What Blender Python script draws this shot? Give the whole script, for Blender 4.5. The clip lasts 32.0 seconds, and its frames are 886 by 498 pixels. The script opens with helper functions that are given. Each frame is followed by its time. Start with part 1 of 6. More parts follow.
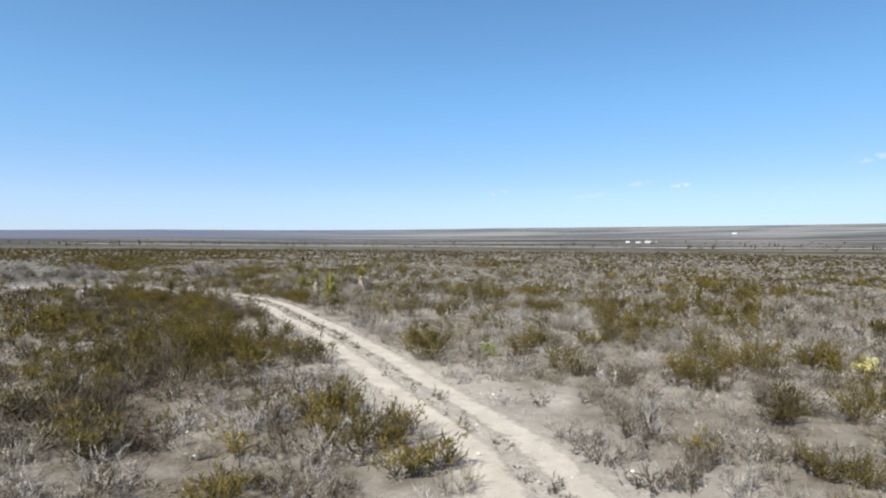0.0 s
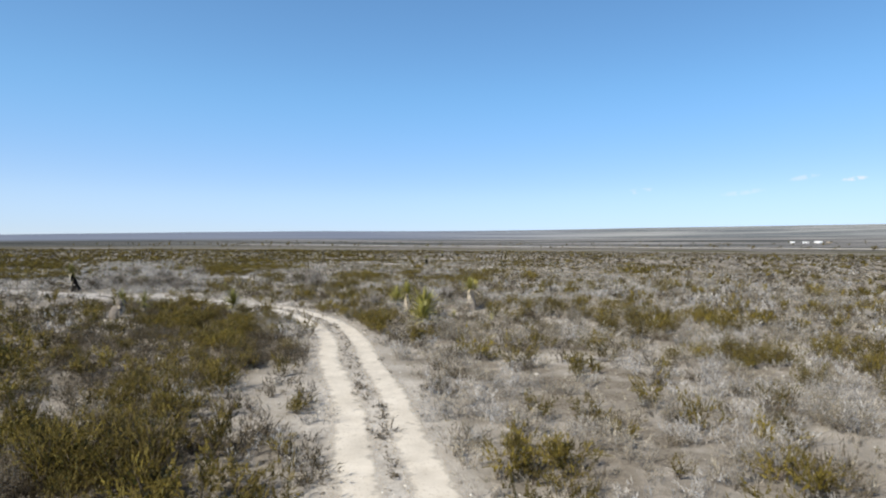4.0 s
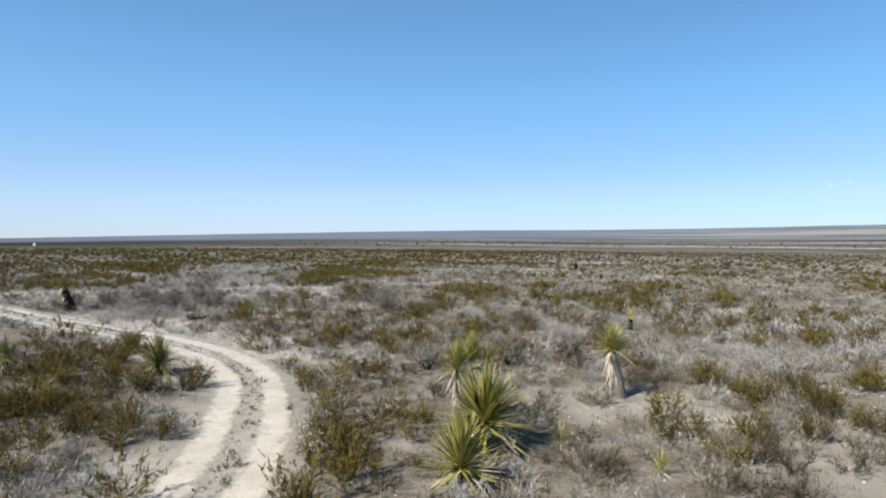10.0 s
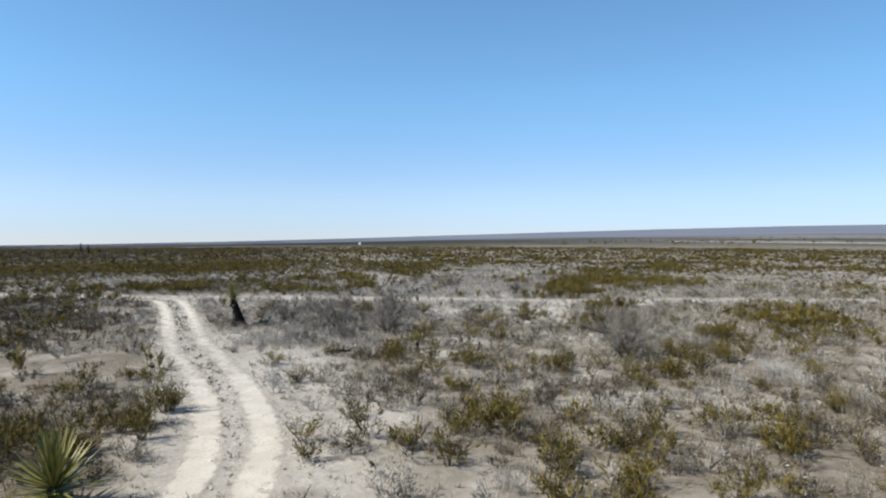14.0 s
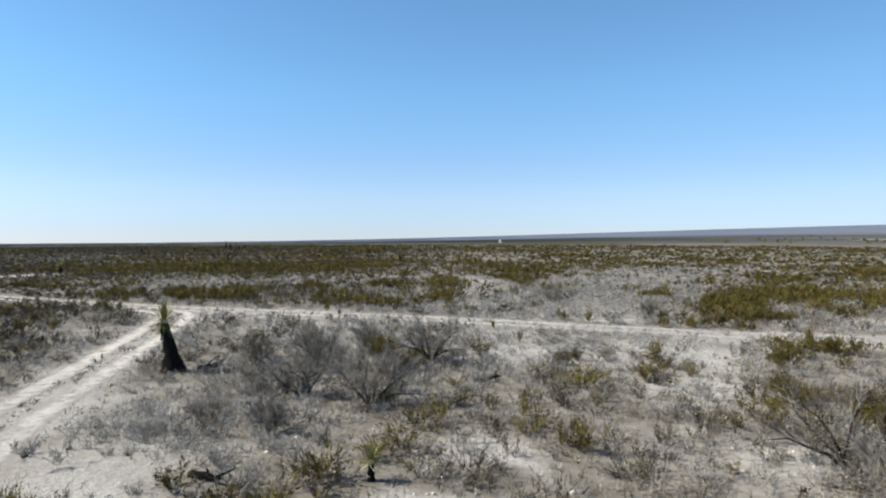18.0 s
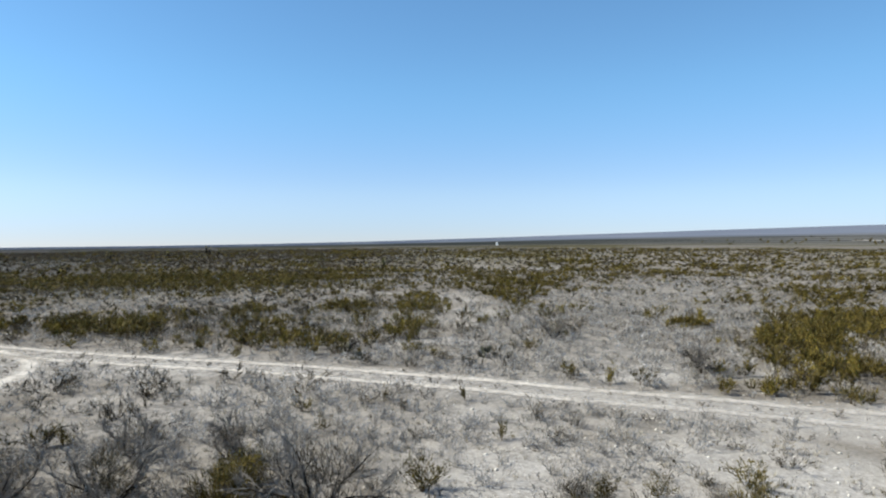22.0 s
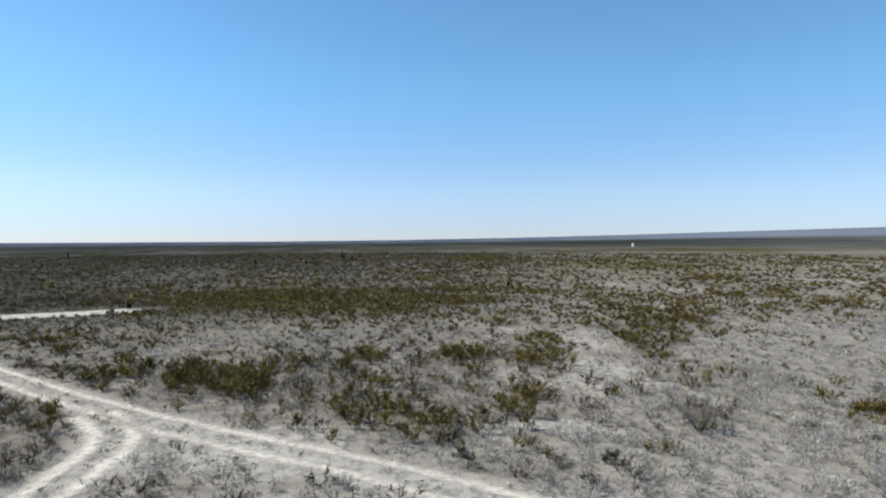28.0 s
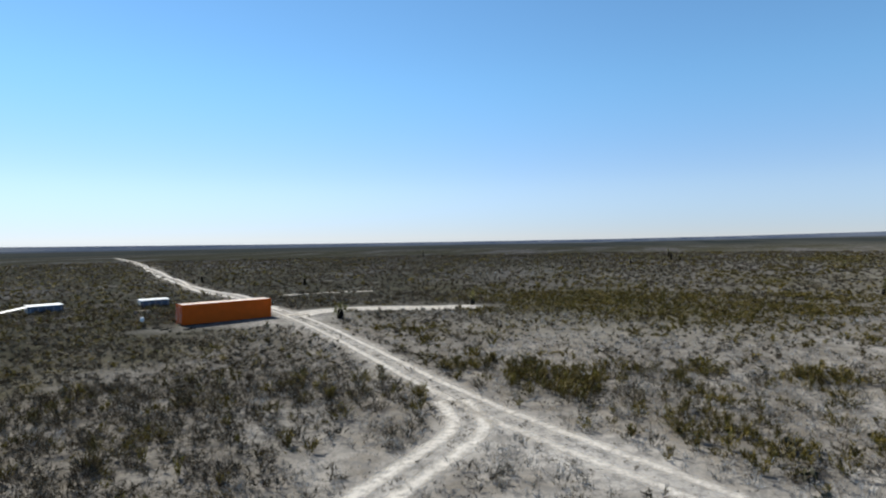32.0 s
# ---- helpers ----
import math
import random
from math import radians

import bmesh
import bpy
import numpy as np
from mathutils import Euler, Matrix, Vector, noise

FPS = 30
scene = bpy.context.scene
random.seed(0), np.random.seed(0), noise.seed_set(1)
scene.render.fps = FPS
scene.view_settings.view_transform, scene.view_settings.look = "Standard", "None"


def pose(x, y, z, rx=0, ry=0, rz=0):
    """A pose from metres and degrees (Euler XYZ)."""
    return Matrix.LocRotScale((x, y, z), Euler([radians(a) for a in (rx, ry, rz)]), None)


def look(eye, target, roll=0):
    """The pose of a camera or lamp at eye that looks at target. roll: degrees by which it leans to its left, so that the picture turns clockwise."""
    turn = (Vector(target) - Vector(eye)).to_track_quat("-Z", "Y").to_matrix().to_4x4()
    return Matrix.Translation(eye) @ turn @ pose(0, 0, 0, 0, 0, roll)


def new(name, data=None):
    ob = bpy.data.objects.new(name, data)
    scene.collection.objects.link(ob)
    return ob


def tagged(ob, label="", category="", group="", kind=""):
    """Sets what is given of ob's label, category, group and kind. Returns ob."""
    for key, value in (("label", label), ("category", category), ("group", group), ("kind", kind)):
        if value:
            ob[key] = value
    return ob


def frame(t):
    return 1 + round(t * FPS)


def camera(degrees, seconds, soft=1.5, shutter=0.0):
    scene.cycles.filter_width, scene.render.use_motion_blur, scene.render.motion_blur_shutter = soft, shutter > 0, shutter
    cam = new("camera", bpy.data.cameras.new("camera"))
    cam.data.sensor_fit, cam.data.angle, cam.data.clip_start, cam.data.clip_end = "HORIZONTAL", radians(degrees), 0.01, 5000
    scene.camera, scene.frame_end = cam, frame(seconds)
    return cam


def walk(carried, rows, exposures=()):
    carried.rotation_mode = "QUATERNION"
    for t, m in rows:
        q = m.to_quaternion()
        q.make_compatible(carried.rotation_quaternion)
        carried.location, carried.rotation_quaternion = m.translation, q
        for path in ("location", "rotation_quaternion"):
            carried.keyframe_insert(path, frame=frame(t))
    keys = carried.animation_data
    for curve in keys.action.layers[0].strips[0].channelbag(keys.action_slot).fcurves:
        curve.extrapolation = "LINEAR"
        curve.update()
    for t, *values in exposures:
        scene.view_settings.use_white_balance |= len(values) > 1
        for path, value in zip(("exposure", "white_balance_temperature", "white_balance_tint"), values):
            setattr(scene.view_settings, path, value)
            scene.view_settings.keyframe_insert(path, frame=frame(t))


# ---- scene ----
cam = camera(71.95, 32.0, soft=2.05)
# seconds, x, y, z, yaw, pitch, roll
PATH = [
    (0.0, 0.127, 0.110, 5.293, 0.39, -0.21, 0.14),
    (0.5, 0.109, 2.114, 5.208, 0.41, -0.14, 0.23),
    (1.0, 0.118, 4.135, 5.213, 0.46, -0.10, 0.28),
    (1.5, 0.151, 6.175, 5.246, 0.52, -0.10, 0.30),
    (2.0, 0.195, 8.236, 5.330, 0.56, -0.11, 0.27),
    (2.5, 0.240, 10.332, 5.422, 0.64, -0.12, 0.23),
    (3.0, 0.228, 12.458, 5.522, 2.95, -0.12, 0.18),
    (3.5, 0.164, 14.589, 5.553, 8.75, -0.12, 0.14),
    (4.0, 0.005, 16.743, 5.603, 13.11, -0.13, 0.11),
    (4.5, -0.171, 18.904, 5.682, 14.27, -0.14, 0.10),
    (6.5, -1.114, 27.541, 5.816, 14.44, -0.12, 0.06),
    (7.0, -1.472, 29.673, 5.862, 14.46, -0.13, 0.04),
    (7.5, -1.803, 31.792, 5.908, 14.98, -0.13, 0.01),
    (8.0, -2.178, 33.946, 5.927, 15.77, -0.14, -0.04),
    (8.5, -2.547, 36.051, 5.985, 17.64, -0.14, -0.08),
    (9.0, -2.954, 38.151, 6.049, 20.89, -0.14, -0.09),
    (9.5, -3.393, 40.248, 6.101, 24.53, -0.17, -0.08),
    (10.0, -3.918, 42.437, 6.157, 28.09, -0.21, -0.07),
    (10.5, -4.537, 44.666, 6.192, 31.63, -0.24, -0.09),
    (11.0, -5.228, 46.800, 6.216, 35.02, -0.25, -0.10),
    (11.5, -5.969, 48.887, 6.253, 38.33, -0.26, -0.08),
    (12.0, -6.824, 51.039, 6.264, 41.79, -0.25, -0.05),
    (12.5, -7.858, 53.172, 6.280, 45.11, -0.27, -0.03),
    (13.0, -8.976, 55.219, 6.285, 48.35, -0.28, -0.00),
    (13.5, -10.244, 57.301, 6.350, 51.85, -0.40, 0.02),
    (14.0, -11.483, 59.212, 6.420, 55.24, -0.38, 0.01),
    (14.5, -12.817, 60.919, 6.576, 58.37, -0.53, -0.02),
    (15.0, -14.288, 62.569, 6.692, 61.14, -0.69, -0.06),
    (15.5, -15.861, 64.259, 6.771, 63.68, -0.77, -0.09),
    (17.5, -22.698, 71.365, 6.518, 68.96, -0.67, -0.16),
    (18.0, -24.615, 72.697, 6.518, 68.95, -0.62, -0.14),
    (18.5, -26.545, 73.889, 6.526, 68.84, -0.55, -0.10),
    (19.0, -28.438, 74.987, 6.532, 68.70, -0.49, -0.07),
    (19.5, -30.151, 76.004, 6.562, 68.68, -0.47, -0.03),
    (20.0, -31.632, 76.892, 6.660, 68.70, -0.45, 0.01),
    (20.5, -33.015, 77.685, 6.798, 68.69, -0.43, 0.06),
    (21.0, -34.323, 78.387, 6.921, 68.62, -0.40, 0.10),
    (21.5, -35.447, 79.020, 7.124, 68.61, -0.41, 0.12),
    (22.0, -36.457, 79.662, 7.379, 68.76, -0.45, 0.12),
    (22.3, -37.063, 80.047, 7.532, 68.85, -0.47, 0.12),
    (22.4, -37.897, 80.608, 8.334, 67.23, -0.62, -0.08),
    (22.5, -38.052, 80.697, 8.402, 67.23, -0.63, -0.09),
    (23.0, -38.825, 81.140, 8.742, 67.25, -0.67, -0.12),
    (23.5, -39.525, 81.558, 9.082, 67.30, -0.71, -0.15),
    (24.0, -40.127, 81.933, 9.450, 67.33, -0.73, -0.18),
    (24.5, -40.484, 82.180, 9.800, 67.33, -0.75, -0.21),
    (26.5, -40.762, 82.295, 11.008, 67.44, -0.74, -0.29),
    (27.0, -40.721, 82.199, 11.149, 69.29, -0.76, -0.29),
    (27.5, -40.664, 82.058, 11.270, 73.72, -0.79, -0.26),
    (28.0, -40.481, 81.882, 11.362, 81.00, -0.84, -0.20),
    (28.5, -40.376, 81.898, 11.424, 85.94, -0.89, -0.10),
    (29.0, -40.258, 81.829, 11.581, 90.45, -0.94, 0.04),
    (29.5, -40.139, 81.781, 11.714, 93.06, -0.96, 0.14),
    (30.0, -40.038, 81.726, 11.811, 96.69, -0.98, 0.25),
    (30.5, -40.003, 81.643, 11.899, 100.88, -1.00, 0.35),
    (31.0, -39.966, 81.514, 11.990, 104.78, -1.00, 0.46),
    (31.5, -39.851, 81.396, 12.064, 108.12, -1.00, 0.53),
    (32.0, -39.918, 81.386, 12.122, 110.58, -0.99, 0.55),
]
walk(cam, [(t, pose(x, y, z, 90 + pitch, roll, yaw)) for t, x, y, z, yaw, pitch, roll in PATH],
     exposures=[(0, 0.0, 6680, 9), (8, 0.06, 6680, 8), (14, 0.1, 6760, 7), (19, 0.1, 6680, 6), (24, 0.05, 6620, 5), (28, 0.02, 6600, 5), (32, -0.1, 6620, 6)])

# ---- sky and sun ----
SUN_AZ, SUN_EL = 206.0, 42.0
world = bpy.data.worlds.new("sky")
scene.world = world
world.use_nodes = True
wn = world.node_tree.nodes
sky = wn.new("ShaderNodeTexSky")
sky.sky_type = "NISHITA"
sky.sun_disc = False
sky.sun_elevation = radians(SUN_EL)
sky.sun_rotation = radians(SUN_AZ)
sky.altitude = 900
sky.air_density, sky.dust_density, sky.ozone_density = 1.0, 0.0, 3.0


def sky_mix(kind, fac, a, b):
    k = wn.new("ShaderNodeMix")
    k.data_type, k.blend_type = "RGBA", kind
    for socket, v in ((k.inputs[0], fac), (k.inputs[6], a), (k.inputs[7], b)):
        if isinstance(v, (tuple, float)):
            socket.default_value = v
        else:
            world.node_tree.links.new(v, socket)
    return k.outputs[2]


def sky_range(v, lo, hi):
    k = wn.new("ShaderNodeMapRange")
    k.interpolation_type = "SMOOTHSTEP"
    world.node_tree.links.new(v, k.inputs[0])
    k.inputs[1].default_value, k.inputs[2].default_value = lo, hi
    return k.outputs[0]


# a clear winter sky: milky at the horizon, clean blue above it, deep overhead
way = wn.new("ShaderNodeTexCoord")
axes = wn.new("ShaderNodeSeparateXYZ")
world.node_tree.links.new(way.outputs["Generated"], axes.inputs[0])
tone = sky_mix("MIX", sky_range(axes.outputs[2], 0.0, 0.09), (0.90, 1.02, 1.52, 1), (1.27, 1.295, 1.55, 1))
tone = sky_mix("MIX", sky_range(axes.outputs[2], 0.06, 0.26), tone, (1.27, 1.69, 1.85, 1))
# the side away from the sun is a little deeper
away = wn.new("ShaderNodeVectorMath")
away.operation = "DOT_PRODUCT"
away.inputs[1].default_value = (-math.sin(radians(SUN_AZ)), -math.cos(radians(SUN_AZ)), -0.6)
world.node_tree.links.new(way.outputs["Generated"], away.inputs[0])
near_sun = wn.new("ShaderNodeVectorMath")
near_sun.operation = "DOT_PRODUCT"
near_sun.inputs[1].default_value = (math.sin(radians(SUN_AZ)), math.cos(radians(SUN_AZ)), 0)
world.node_tree.links.new(way.outputs["Generated"], near_sun.inputs[0])
tone = sky_mix("MULTIPLY", sky_range(near_sun.outputs["Value"], -0.4, 0.6), tone, (0.865, 0.865, 0.87, 1))
tone = sky_mix("MULTIPLY", sky_range(away.outputs["Value"], 0.1, 1.0), tone, (0.76, 0.80, 0.83, 1))
tone = sky_mix("MIX", sky_range(axes.outputs[2], 0.38, 0.75), tone, (0.42, 0.45, 0.47, 1))
out_sky = sky_mix("MULTIPLY", 1.0, sky.outputs[0], tone)


def sky_math(op, a, b):
    k = wn.new("ShaderNodeMath")
    k.operation = op
    for i, v in enumerate((a, b)):
        if isinstance(v, float):
            k.inputs[i].default_value = v
        else:
            world.node_tree.links.new(v, k.inputs[i])
    return k.outputs[0]


def sky_along(v):
    k = wn.new("ShaderNodeVectorMath")
    k.operation = "DOT_PRODUCT"
    k.inputs[1].default_value = v
    world.node_tree.links.new(way.outputs["Generated"], k.inputs[0])
    return k.outputs["Value"]


def wisp(az, el, wide, tall, tilt, strong):
    """A small thin cloud, azimuth counted from north towards the east."""
    global out_sky
    a, e, t = radians(az), radians(el), radians(tilt)
    ahead = Vector((math.sin(a) * math.cos(e), math.cos(a) * math.cos(e), math.sin(e)))
    east = Vector((math.cos(a), -math.sin(a), 0))
    up = east.cross(ahead)
    u = sky_math("MULTIPLY", sky_along(east * math.cos(t) + up * math.sin(t)), 1 / math.sin(radians(wide)))
    v = sky_math("MULTIPLY", sky_math("SUBTRACT", sky_along(up * math.cos(t) - east * math.sin(t)), 0.0), 1 / math.sin(radians(tall)))
    front = sky_range(sky_along(ahead), 0.9, 0.95)
    far_off = sky_math("ADD", sky_math("MULTIPLY", u, u), sky_math("MULTIPLY", v, v))
    k = wn.new("ShaderNodeTexNoise")
    k.inputs["Scale"].default_value, k.inputs["Detail"].default_value = 90.0, 4.0
    world.node_tree.links.new(way.outputs["Generated"], k.inputs["Vector"])
    soft = sky_math("SUBTRACT", 1.0, sky_range(far_off, 0.0, 1.0))
    fac = sky_math("MULTIPLY", sky_math("MULTIPLY", soft, front), sky_math("MULTIPLY", sky_range(k.outputs[0], 0.38, 0.62), strong))
    out_sky = sky_mix("MIX", fac, out_sky, (9.0, 9.2, 9.4, 1))


wisp(20.9, 5.3, 1.0, 0.22, 4, 0.85), wisp(17.5, 5.6, 1.3, 0.25, 8, 0.35), wisp(4.6, 5.0, 1.6, 0.3, 6, 0.35), wisp(34.6, 6.7, 1.8, 0.35, 8, 0.45), wisp(13.0, 4.6, 2.0, 0.3, 5, 0.25)
world.node_tree.links.new(out_sky, wn["Background"].inputs[0])
wn["Background"].inputs[1].default_value = 0.1
sun_data = bpy.data.lights.new("sun", "SUN")
sun_data.energy, sun_data.angle, sun_data.color = 5.7, radians(0.53), (1.0, 0.93, 0.825)
sun = new("sun", sun_data)
sun_dir = Vector((math.sin(radians(SUN_AZ)) * math.cos(radians(SUN_EL)), math.cos(radians(SUN_AZ)) * math.cos(radians(SUN_EL)), math.sin(radians(SUN_EL))))
sun.matrix_world = look((0, 0, 60), Vector((0, 0, 60)) - sun_dir)

# ---- materials ----
def nodes_of(name):
    m = bpy.data.materials.new(name)
    m.use_nodes = True
    t = m.node_tree
    return m, t.nodes, t.links, t.nodes["Principled BSDF"]


def plain(name, colour, rough=0.7, metal=0.0, vary=0.25, scale=3.0, bump=0.0, island=0.0, thing=0.0):
    """A paint, wood or leaf surface with two scales of variation in tone."""
    m, n, l, b = nodes_of(name)
    b.inputs["Roughness"].default_value, b.inputs["Metallic"].default_value = rough, metal
    geo = n.new("ShaderNodeNewGeometry")
    info = n.new("ShaderNodeObjectInfo")
    big, fine = n.new("ShaderNodeTexNoise"), n.new("ShaderNodeTexNoise")
    big.inputs["Scale"].default_value, fine.inputs["Scale"].default_value = scale, scale * 9
    for k in (big, fine):
        k.inputs["Detail"].default_value = 3
        l.new(geo.outputs["Position"], k.inputs["Vector"])
    total = None
    for source, weight in ((big.outputs[0], vary), (fine.outputs[0], vary), (geo.outputs["Random Per Island"], island), (info.outputs["Random"], thing)):
        if weight == 0:
            continue
        k = n.new("ShaderNodeMath")
        k.operation = "MULTIPLY_ADD"
        l.new(source, k.inputs[0])
        k.inputs[1].default_value = weight * 2
        k.inputs[2].default_value = 1 - weight if total is None else -weight
        if total is not None:
            s = n.new("ShaderNodeMath")
            s.operation = "ADD"
            l.new(total, s.inputs[0])
            l.new(k.outputs[0], s.inputs[1])
            total = s.outputs[0]
        else:
            total = k.outputs[0]
    h = n.new("ShaderNodeHueSaturation")
    h.inputs["Color"].default_value = (*colour, 1)
    l.new(total, h.inputs["Value"])
    l.new(h.outputs[0], b.inputs["Base Color"])
    if bump:
        k = n.new("ShaderNodeBump")
        k.inputs["Strength"].default_value, k.inputs["Distance"].default_value = bump, 0.02
        l.new(fine.outputs[0], k.inputs["Height"])
        l.new(k.outputs[0], b.inputs["Normal"])
    return m


def mixed(n, l, a, b, fac):
    k = n.new("ShaderNodeMix")
    k.data_type = "RGBA"
    for socket, v in ((k.inputs[6], a), (k.inputs[7], b), (k.inputs[0], fac)):
        if isinstance(v, tuple):
            socket.default_value = (*v, 1)
        elif isinstance(v, float):
            socket.default_value = v
        else:
            l.new(v, socket)
    return k.outputs[2]


def ranged(n, l, v, a, b, lo=0.0, hi=1.0):
    k = n.new("ShaderNodeMapRange")
    l.new(v, k.inputs[0])
    for i, x in enumerate((a, b, lo, hi)):
        k.inputs[i + 1].default_value = x
    return k.outputs[0]


def times(n, l, a, b, op="MULTIPLY"):
    k = n.new("ShaderNodeMath")
    k.operation = op
    for i, v in enumerate((a, b)):
        if isinstance(v, float):
            k.inputs[i].default_value = v
        else:
            l.new(v, k.inputs[i])
    return k.outputs[0]


def noised(n, l, where, scale, detail=4.0, rough=0.55):
    k = n.new("ShaderNodeTexNoise")
    k.inputs["Scale"].default_value, k.inputs["Detail"].default_value, k.inputs["Roughness"].default_value = scale, detail, rough
    l.new(where, k.inputs["Vector"])
    return k.outputs[0]


def foliage(name, colour, other, scale, lo, hi, vary=0.3, island=0.3, through_light=0.14, thing=0.0, upward=0.4):
    """Sprays of small leaves or twigs: broken up by gaps, letting some light through."""
    m = plain(name, colour, 0.75, vary=vary, scale=0.5, island=island, thing=thing)
    t = m.node_tree
    n, l = t.nodes, t.links
    b = n["Principled BSDF"]
    b.inputs["Specular IOR Level"].default_value = 0.2
    geo = n.new("ShaderNodeNewGeometry")
    up = n.new("ShaderNodeVectorMath")
    up.inputs[1].default_value = (0, 0, upward)
    l.new(geo.outputs["Normal"], up.inputs[0])
    unit = n.new("ShaderNodeVectorMath")
    unit.operation = "NORMALIZE"
    l.new(up.outputs[0], unit.inputs[0])
    l.new(unit.outputs[0], b.inputs["Normal"])
    tone, info = n.new("ShaderNodeAttribute"), n.new("ShaderNodeObjectInfo")
    tone.attribute_name = "tone"
    own = times(n, l, times(n, l, tone.outputs["Fac"], info.outputs["Random"], "ADD"), 1.0, "MODULO")
    tint = mixed(n, l, b.inputs["Base Color"].links[0].from_socket, other, ranged(n, l, own, 0.35, 1.0, 0.0, 0.65))
    level = n.new("ShaderNodeHueSaturation")
    l.new(tint, level.inputs["Color"])
    l.new(ranged(n, l, times(n, l, times(n, l, own, 7.31), 1.0, "MODULO"), 0.0, 1.0, 0.5, 1.12), level.inputs["Value"])
    l.new(level.outputs[0], b.inputs["Base Color"])
    back = n.new("ShaderNodeBsdfTranslucent")
    l.new(level.outputs[0], back.inputs[0])
    both, gap, clear = n.new("ShaderNodeMixShader"), n.new("ShaderNodeMixShader"), n.new("ShaderNodeBsdfTransparent")
    both.inputs[0].default_value = through_light
    l.new(b.outputs[0], both.inputs[1])
    l.new(back.outputs[0], both.inputs[2])
    grain = n.new("ShaderNodeMapping")
    grain.inputs["Scale"].default_value = (1, 1, 0.4)
    l.new(geo.outputs["Position"], grain.inputs["Vector"])
    l.new(ranged(n, l, noised(n, l, grain.outputs[0], scale, 2.0, 0.6), lo, hi), gap.inputs[0])
    l.new(clear.outputs[0], gap.inputs[1])
    l.new(both.outputs[0], gap.inputs[2])
    l.new(gap.outputs[0], n["Material Output"].inputs[0])
    return m


def soil_material():
    """Pale caliche soil, darker where plant litter and painted shade cover it, scrub far off."""
    m, n, l, b = nodes_of("soil")
    b.inputs["Roughness"].default_value = 0.95
    b.inputs["Specular IOR Level"].default_value = 0.0
    pos = n.new("ShaderNodeNewGeometry").outputs["Position"]
    bare = n.new("ShaderNodeAttribute")
    bare.attribute_name = "bare"
    scrub = n.new("ShaderNodeAttribute")
    scrub.attribute_name = "scrub"
    big, mid, fine, grit, sand = (noised(n, l, pos, k, 5.0, 0.62) for k in (0.06, 0.55, 2.6, 11.0, 45.0))
    soil = mixed(n, l, (0.26, 0.243, 0.22), (0.53, 0.505, 0.47), ranged(n, l, fine, 0.32, 0.66))
    soil = mixed(n, l, soil, (0.24, 0.212, 0.178), times(n, l, ranged(n, l, sand, 0.50, 0.64), 0.75))
    litter = mixed(n, l, (0.075, 0.064, 0.05), (0.27, 0.24, 0.20), ranged(n, l, grit, 0.36, 0.64))
    cover = ranged(n, l, times(n, l, mid, times(n, l, times(n, l, fine, 0.5), times(n, l, grit, 0.35), "ADD"), "ADD"), 0.75, 0.99)
    near = mixed(n, l, soil, litter, times(n, l, cover, ranged(n, l, bare.outputs["Fac"], 0.0, 1.0, 0.95, 0.15)))
    near = mixed(n, l, near, (0.30, 0.262, 0.215), ranged(n, l, big, 0.50, 0.72, 0.0, 0.5))
    pale = mixed(n, l, (0.47, 0.445, 0.408), (0.68, 0.65, 0.607), ranged(n, l, fine, 0.3, 0.7))
    pale = mixed(n, l, pale, (0.33, 0.295, 0.25), times(n, l, ranged(n, l, grit, 0.50, 0.64), 0.75))
    near = mixed(n, l, near, pale, times(n, l, bare.outputs["Fac"], ranged(n, l, mid, 0.3, 0.6, 0.5, 1.0)))
    # whiter caliche rubble north of the black yucca
    white = mixed(n, l, (0.33, 0.316, 0.302), (0.74, 0.727, 0.708), ranged(n, l, noised(n, l, pos, 7.0, 6.0, 0.7), 0.36, 0.62))
    white = mixed(n, l, white, (0.30, 0.278, 0.255), times(n, l, ranged(n, l, sand, 0.52, 0.66), 0.7))
    easting = n.new("ShaderNodeSeparateXYZ")
    l.new(pos, easting.inputs[0])
    chalky = times(n, l, times(n, l, ranged(n, l, easting.outputs[0], -18.0, -40.0), ranged(n, l, easting.outputs[0], -82.0, -60.0, 0.3, 1.0)), ranged(n, l, bare.outputs["Fac"], 0.0, 0.75, 0.08, 0.8))
    near = mixed(n, l, near, white, chalky)
    mottle = ranged(n, l, noised(n, l, pos, 1.3, 7.0, 0.74), 0.47, 0.57, 0.0, 0.75)
    near = mixed(n, l, near, (0.205, 0.198, 0.190), times(n, l, mottle, ranged(n, l, easting.outputs[0], -44.0, -62.0)))
    # leaf litter under the thicker growth, with bush shade painted into its dark tone
    litter_shade = n.new("ShaderNodeAttribute")
    litter_shade.attribute_name = "litter"
    duff_shade = mixed(n, l, (0.050, 0.041, 0.028), (0.15, 0.129, 0.098), ranged(n, l, grit, 0.36, 0.66))
    grey_duff_shade = mixed(n, l, (0.030, 0.031, 0.031), (0.112, 0.112, 0.108), ranged(n, l, grit, 0.36, 0.66))
    duff_shade = mixed(n, l, duff_shade, grey_duff_shade, ranged(n, l, easting.outputs[0], -48.0, -72.0))
    near = mixed(n, l, near, duff_shade, times(n, l, litter_shade.outputs["Fac"], ranged(n, l, fine, 0.3, 0.65, 0.45, 0.95)))
    # the soil turns from cream to neutral grey north-west of the bend
    cool = n.new("ShaderNodeMix")
    cool.data_type, cool.blend_type = "RGBA", "MULTIPLY"
    l.new(ranged(n, l, easting.outputs[0], -10.0, -42.0), cool.inputs[0])
    l.new(near, cool.inputs[6])
    cool.inputs[7].default_value = (0.985, 0.995, 1.02, 1)
    near = cool.outputs[2]
